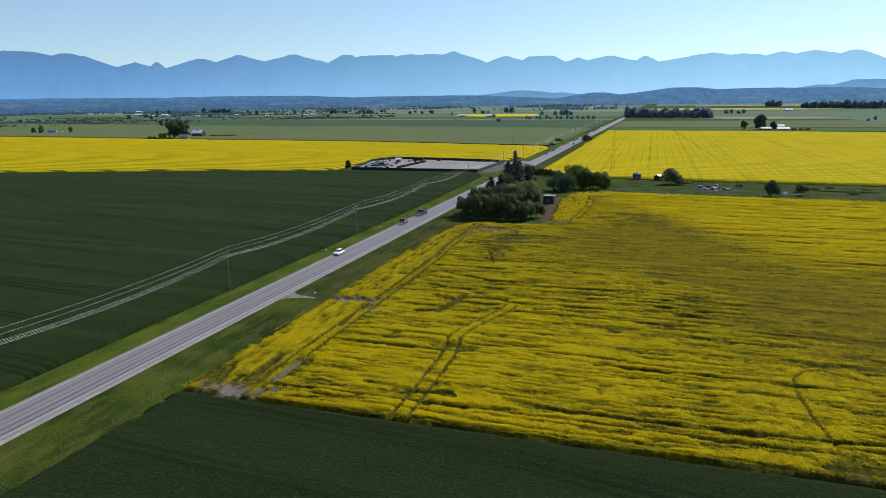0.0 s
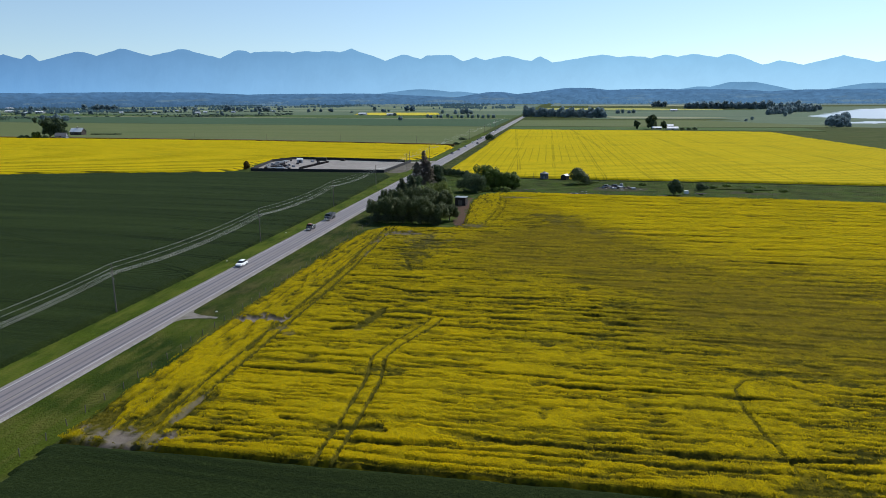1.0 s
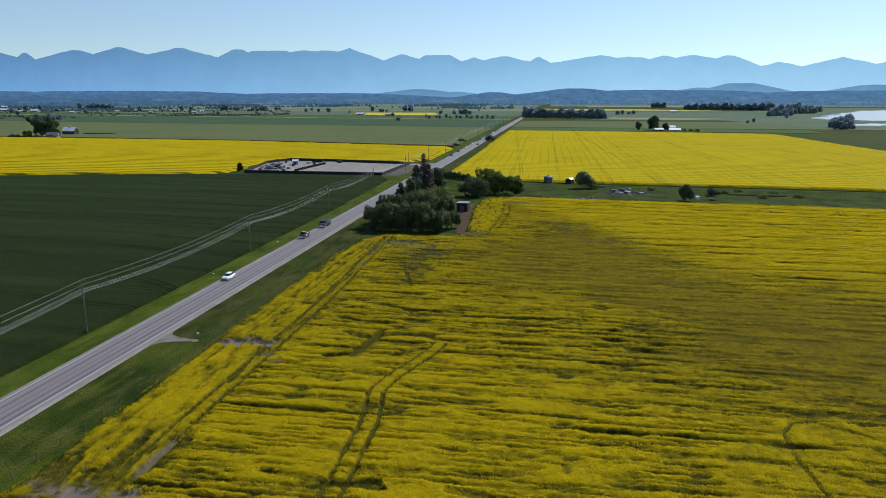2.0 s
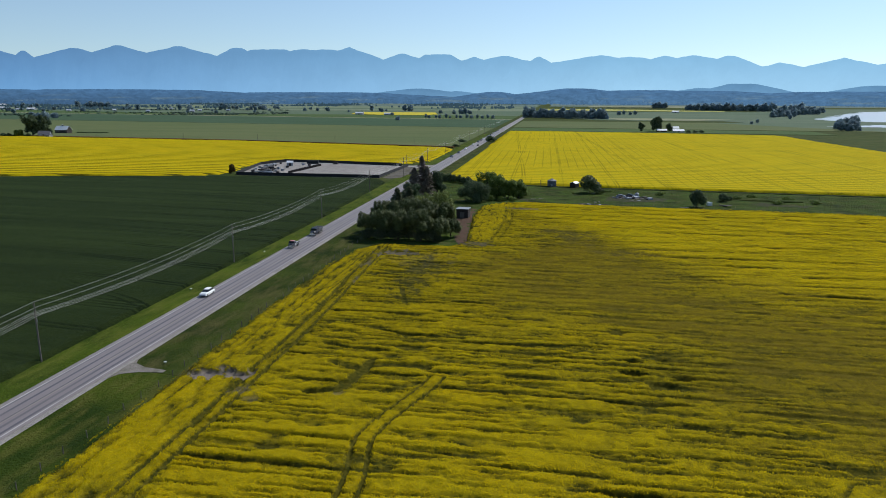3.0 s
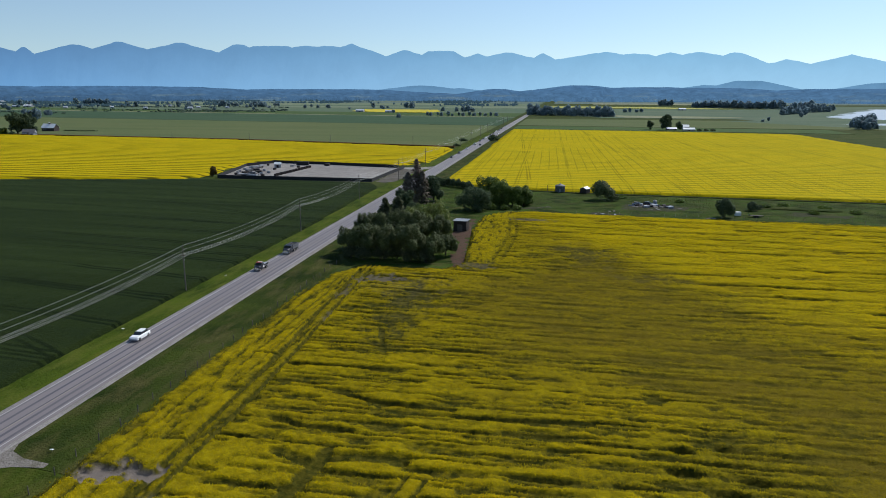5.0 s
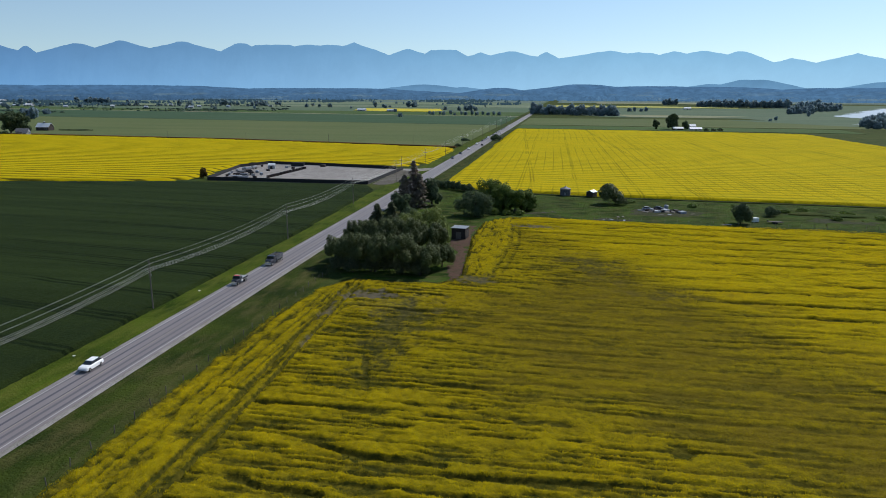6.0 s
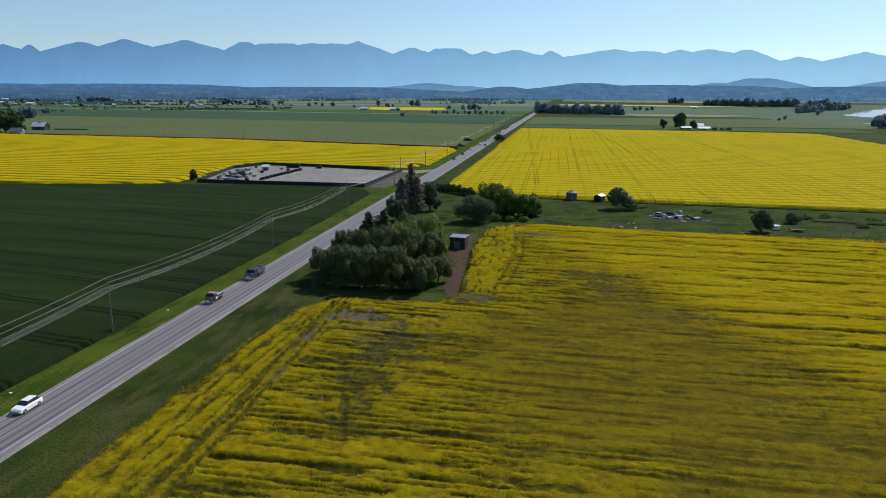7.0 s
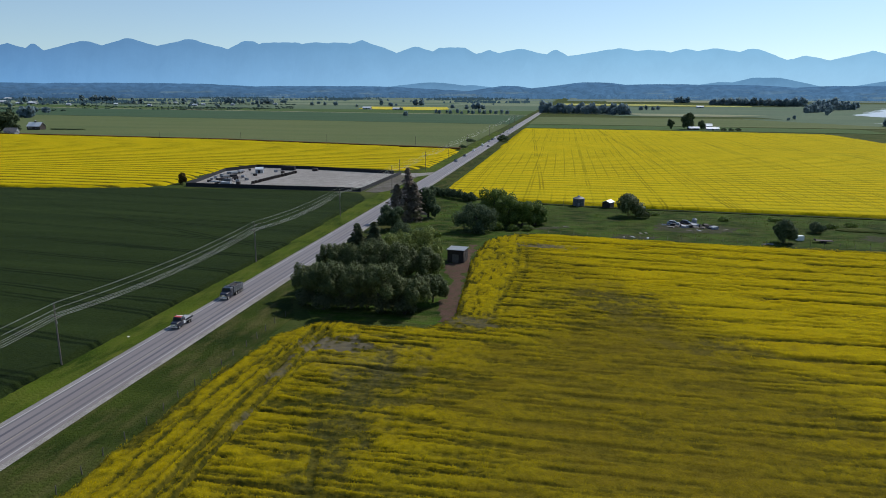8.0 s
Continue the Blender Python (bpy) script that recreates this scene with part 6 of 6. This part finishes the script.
# ---- distant trees, houses and woods ----
def far_template(x, y, height, width, count, label):
    """A tree seen from a kilometre or more: trunk and a dense crown that reaches almost to the ground."""
    ob = thing("far_tree", (x, y, 0), label, "tree", "trees in the distance")
    trunk(height * 0.8, 0.02 * height, 4, width * 0.2, ob)
    blobs = [(0, 0, height * 0.45, width * 0.42, width * 0.42, height * 0.43)]
    for k in range(12):
        a, up = 2.4 * k + random.random(), 0.14 + 0.72 * random.random()
        r, b = width * 0.36 * math.sqrt(max(0.15, 1 - (2 * up - 0.9) ** 2)), width * (0.14 + 0.1 * random.random())
        blobs.append((r * math.cos(a), r * math.sin(a), height * up, b, b, b * 1.2))
    # Crown in pale blue leaves, which carry the painted haze.
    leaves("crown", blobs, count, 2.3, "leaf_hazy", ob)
    return ob


FAR_TREE = far_template(-85, 1556, 23, 18, 480, "tall tree in the distant row, crown painted with blue haze")
FAR_ROUND = far_template(70, 1490, 17, 20, 480, "broad tree in the distance, crown painted with blue haze")


def far_trees(rows, low=0.8, high=1.2):
    for i, (x, y, s) in enumerate(rows):
        k = s * (low + (high - low) * random.random())
        copy_thing(FAR_TREE if i % 2 else FAR_ROUND, pose(x, y, 0, 0, 0, 360 * random.random()) @ Matrix.Diagonal((k * (0.85 + 0.4 * random.random()), k, k, 1)))


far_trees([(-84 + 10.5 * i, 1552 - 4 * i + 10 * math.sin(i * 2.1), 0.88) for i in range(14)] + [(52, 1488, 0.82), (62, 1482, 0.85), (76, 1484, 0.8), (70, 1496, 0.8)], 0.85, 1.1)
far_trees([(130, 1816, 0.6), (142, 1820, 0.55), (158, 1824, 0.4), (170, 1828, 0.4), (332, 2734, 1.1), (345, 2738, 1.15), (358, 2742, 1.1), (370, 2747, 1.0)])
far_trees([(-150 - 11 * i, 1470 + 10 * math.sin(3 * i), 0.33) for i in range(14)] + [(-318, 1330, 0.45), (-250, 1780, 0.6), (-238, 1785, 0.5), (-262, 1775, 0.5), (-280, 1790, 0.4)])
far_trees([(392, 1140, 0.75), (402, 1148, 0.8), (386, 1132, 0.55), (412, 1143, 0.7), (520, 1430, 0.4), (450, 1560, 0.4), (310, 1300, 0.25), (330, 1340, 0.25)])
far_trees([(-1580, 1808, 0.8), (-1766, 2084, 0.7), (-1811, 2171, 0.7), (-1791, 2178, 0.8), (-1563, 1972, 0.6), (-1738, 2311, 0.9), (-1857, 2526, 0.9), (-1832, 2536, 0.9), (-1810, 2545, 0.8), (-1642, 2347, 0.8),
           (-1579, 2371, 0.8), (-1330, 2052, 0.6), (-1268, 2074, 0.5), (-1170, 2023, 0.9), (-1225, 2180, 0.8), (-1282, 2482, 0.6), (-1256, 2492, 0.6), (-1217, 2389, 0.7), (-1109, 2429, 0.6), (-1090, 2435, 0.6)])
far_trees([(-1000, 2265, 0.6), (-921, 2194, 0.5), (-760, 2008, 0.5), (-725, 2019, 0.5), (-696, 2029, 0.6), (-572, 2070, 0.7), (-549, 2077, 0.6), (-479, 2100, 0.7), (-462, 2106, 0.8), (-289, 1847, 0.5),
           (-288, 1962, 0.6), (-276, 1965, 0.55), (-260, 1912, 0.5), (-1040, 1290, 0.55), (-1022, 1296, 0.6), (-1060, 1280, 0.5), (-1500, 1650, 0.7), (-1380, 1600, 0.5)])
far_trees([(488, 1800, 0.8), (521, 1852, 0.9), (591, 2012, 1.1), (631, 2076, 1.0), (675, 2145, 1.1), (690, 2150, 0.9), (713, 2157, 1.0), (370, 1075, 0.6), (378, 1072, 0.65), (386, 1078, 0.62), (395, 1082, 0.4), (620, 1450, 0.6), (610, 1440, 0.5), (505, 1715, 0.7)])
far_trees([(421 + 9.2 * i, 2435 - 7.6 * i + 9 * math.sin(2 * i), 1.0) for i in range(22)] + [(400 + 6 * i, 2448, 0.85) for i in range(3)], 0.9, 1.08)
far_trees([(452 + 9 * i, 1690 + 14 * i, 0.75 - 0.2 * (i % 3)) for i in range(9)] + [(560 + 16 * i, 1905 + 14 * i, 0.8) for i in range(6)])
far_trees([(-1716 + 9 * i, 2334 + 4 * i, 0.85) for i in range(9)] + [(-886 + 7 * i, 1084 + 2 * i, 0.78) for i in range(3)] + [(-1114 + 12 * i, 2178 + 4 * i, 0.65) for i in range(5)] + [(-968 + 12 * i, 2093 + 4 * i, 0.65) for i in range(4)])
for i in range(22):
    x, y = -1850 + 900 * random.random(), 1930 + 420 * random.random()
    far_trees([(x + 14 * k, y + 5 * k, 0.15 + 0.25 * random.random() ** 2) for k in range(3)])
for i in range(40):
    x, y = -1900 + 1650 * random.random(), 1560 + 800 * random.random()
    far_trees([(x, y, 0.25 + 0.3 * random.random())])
for i, (x, y, l, t) in enumerate(((-1830, 2061, 26, 10), (-1604, 1876, 22, -8), (-1623, 1951, 34, 0), (-1381, 1803, 16, 12), (-2343, 2643, 40, 0), (-1307, 1900, 14, 30), (-1144, 1814, 14, 5),
                                  (-1032, 1850, 18, 0), (-1044, 1914, 14, 20), (-968, 1939, 16, -15), (-499, 1690, 26, -6), (-420, 1655, 20, 0), (-1250, 2110, 15, 0), (-890, 2050, 14, 10), (300, 2050, 24, 0))):
    if i == 0:
        far_house = gable_building("far_house", x, y, l, l * 0.55, 4.0, 3.0, "grey", "tin", "distant farm building with a pale roof", "farm building", t, group="distant farm buildings")
    else:
        copy_thing(far_house, pose(x, y, 0, 0, 0, t) @ Matrix.Diagonal((0.75 * l / 26, 0.7 * l / 26, 0.7 + 0.2 * (l / 26), 1)))


def woods(name, spots, height, material, label, wide=1.0):
    """Many small trees far off: each a rough faceted clump, widest below its middle."""
    spots = np.asarray(spots, float)
    n, k = len(spots), 5
    h = height * (0.6 + 0.6 * np.random.rand(n))
    r = h * wide * (0.4 + 0.35 * np.random.rand(n))
    x, y = spots[:, 0], spots[:, 1]
    rings = []
    for up, girth in ((0.0, 0.8), (0.35, 1.0), (0.78, 0.6)):
        for a in np.arange(k) * 6.283 / k + up:
            w = r * girth * (0.75 + 0.5 * np.random.rand(n))
            rings.append(np.stack([x + w * np.cos(a), y + w * np.sin(a), h * (up + 0.1 * np.random.rand(n) * (up > 0))], 1))
    rings.append(np.stack([x, y, h], 1))
    verts = np.stack(rings, 1)
    face = []
    for i in range(k):
        j = (i + 1) % k
        for base in (0, k):
            face += [(base + i, base + j, base + k + j), (base + i, base + k + j, base + k + i)]
        face.append((2 * k + i, 2 * k + j, 3 * k))
    faces = (np.arange(n)[:, None, None] * (3 * k + 1) + np.array(face)[None]).reshape(-1, 3)
    ob = sheet(name, verts.reshape(-1, 3), faces, material, smooth=False)
    return tagged(ob, label, "woods", kind="stuff")


def belt(n, az0, az1, r0, r1, seed, cut, streak=0.5):
    az = np.radians(az0 + (az1 - az0) * np.random.rand(n))
    r = r0 + (r1 - r0) * np.random.rand(n)
    x, y = -r * np.sin(az), r * np.cos(az)
    ok = cloud(x, y * streak, 260.0, seed, 4) > cut
    return np.stack([x, y], 1)[ok]


woods("backdrop_woods", belt(7000, -34, 62, 3700, 4050, 201, 0.33), 20, "forest_far", "continuous woods at the valley's far side in painted blue haze")
woods("far_woods", belt(9000, 4, 60, 2500, 3800, 202, 0.62, 3.0), 8, "forest_near", "scattered distant woods between fields in painted haze")
woods("far_woods", belt(5200, 22, 60, 1750, 2500, 203, 0.64, 7.0), 3.2, "leaf_scrub", "scattered low scrub between distant fields", 1.9)

# ---- grass of the verges and the pasture ----
def grass(name, n, x0, x1, y0, y1, size, label, power=1.0, test=None, material="grass_blade"):
    x, y = x0 + (x1 - x0) * np.random.rand(n), y0 + (y1 - y0) * np.random.rand(n) ** power
    ok = np.random.rand(n) < 0.25 + 0.9 * ramp(cloud(x, y, 7.0, 61, 3), 0.3, 0.7)
    if test:
        ok &= test(x, y)
    tufts(name, x[ok], y[ok], np.full(ok.sum(), 0.06), size, material, label, category="grass", rise=0.9)


grass("verge_grass", 9000, -105.2, -97.8, -40, 520, 0.12, "tufts of bright green roadside grass", 1.3)
grass("verge_grass", 7000, -86.4, -75.6, -40, 420, 0.12, "tufts of green roadside grass and weeds", 1.3, lambda x, y: ((y < 254) | (x < -80)) & (np.abs(y - 141.3) > 2.6), "grass_dull")
grass("pasture_grass", 30000, -80, 175, 248, 402, 0.2, "tufts of rough pasture grass", 1.0, lambda x, y: (inside(x, y, NEAR_RAPE) < -0.5) & ((x + 46) ** 2 > 9), "grass_dull")
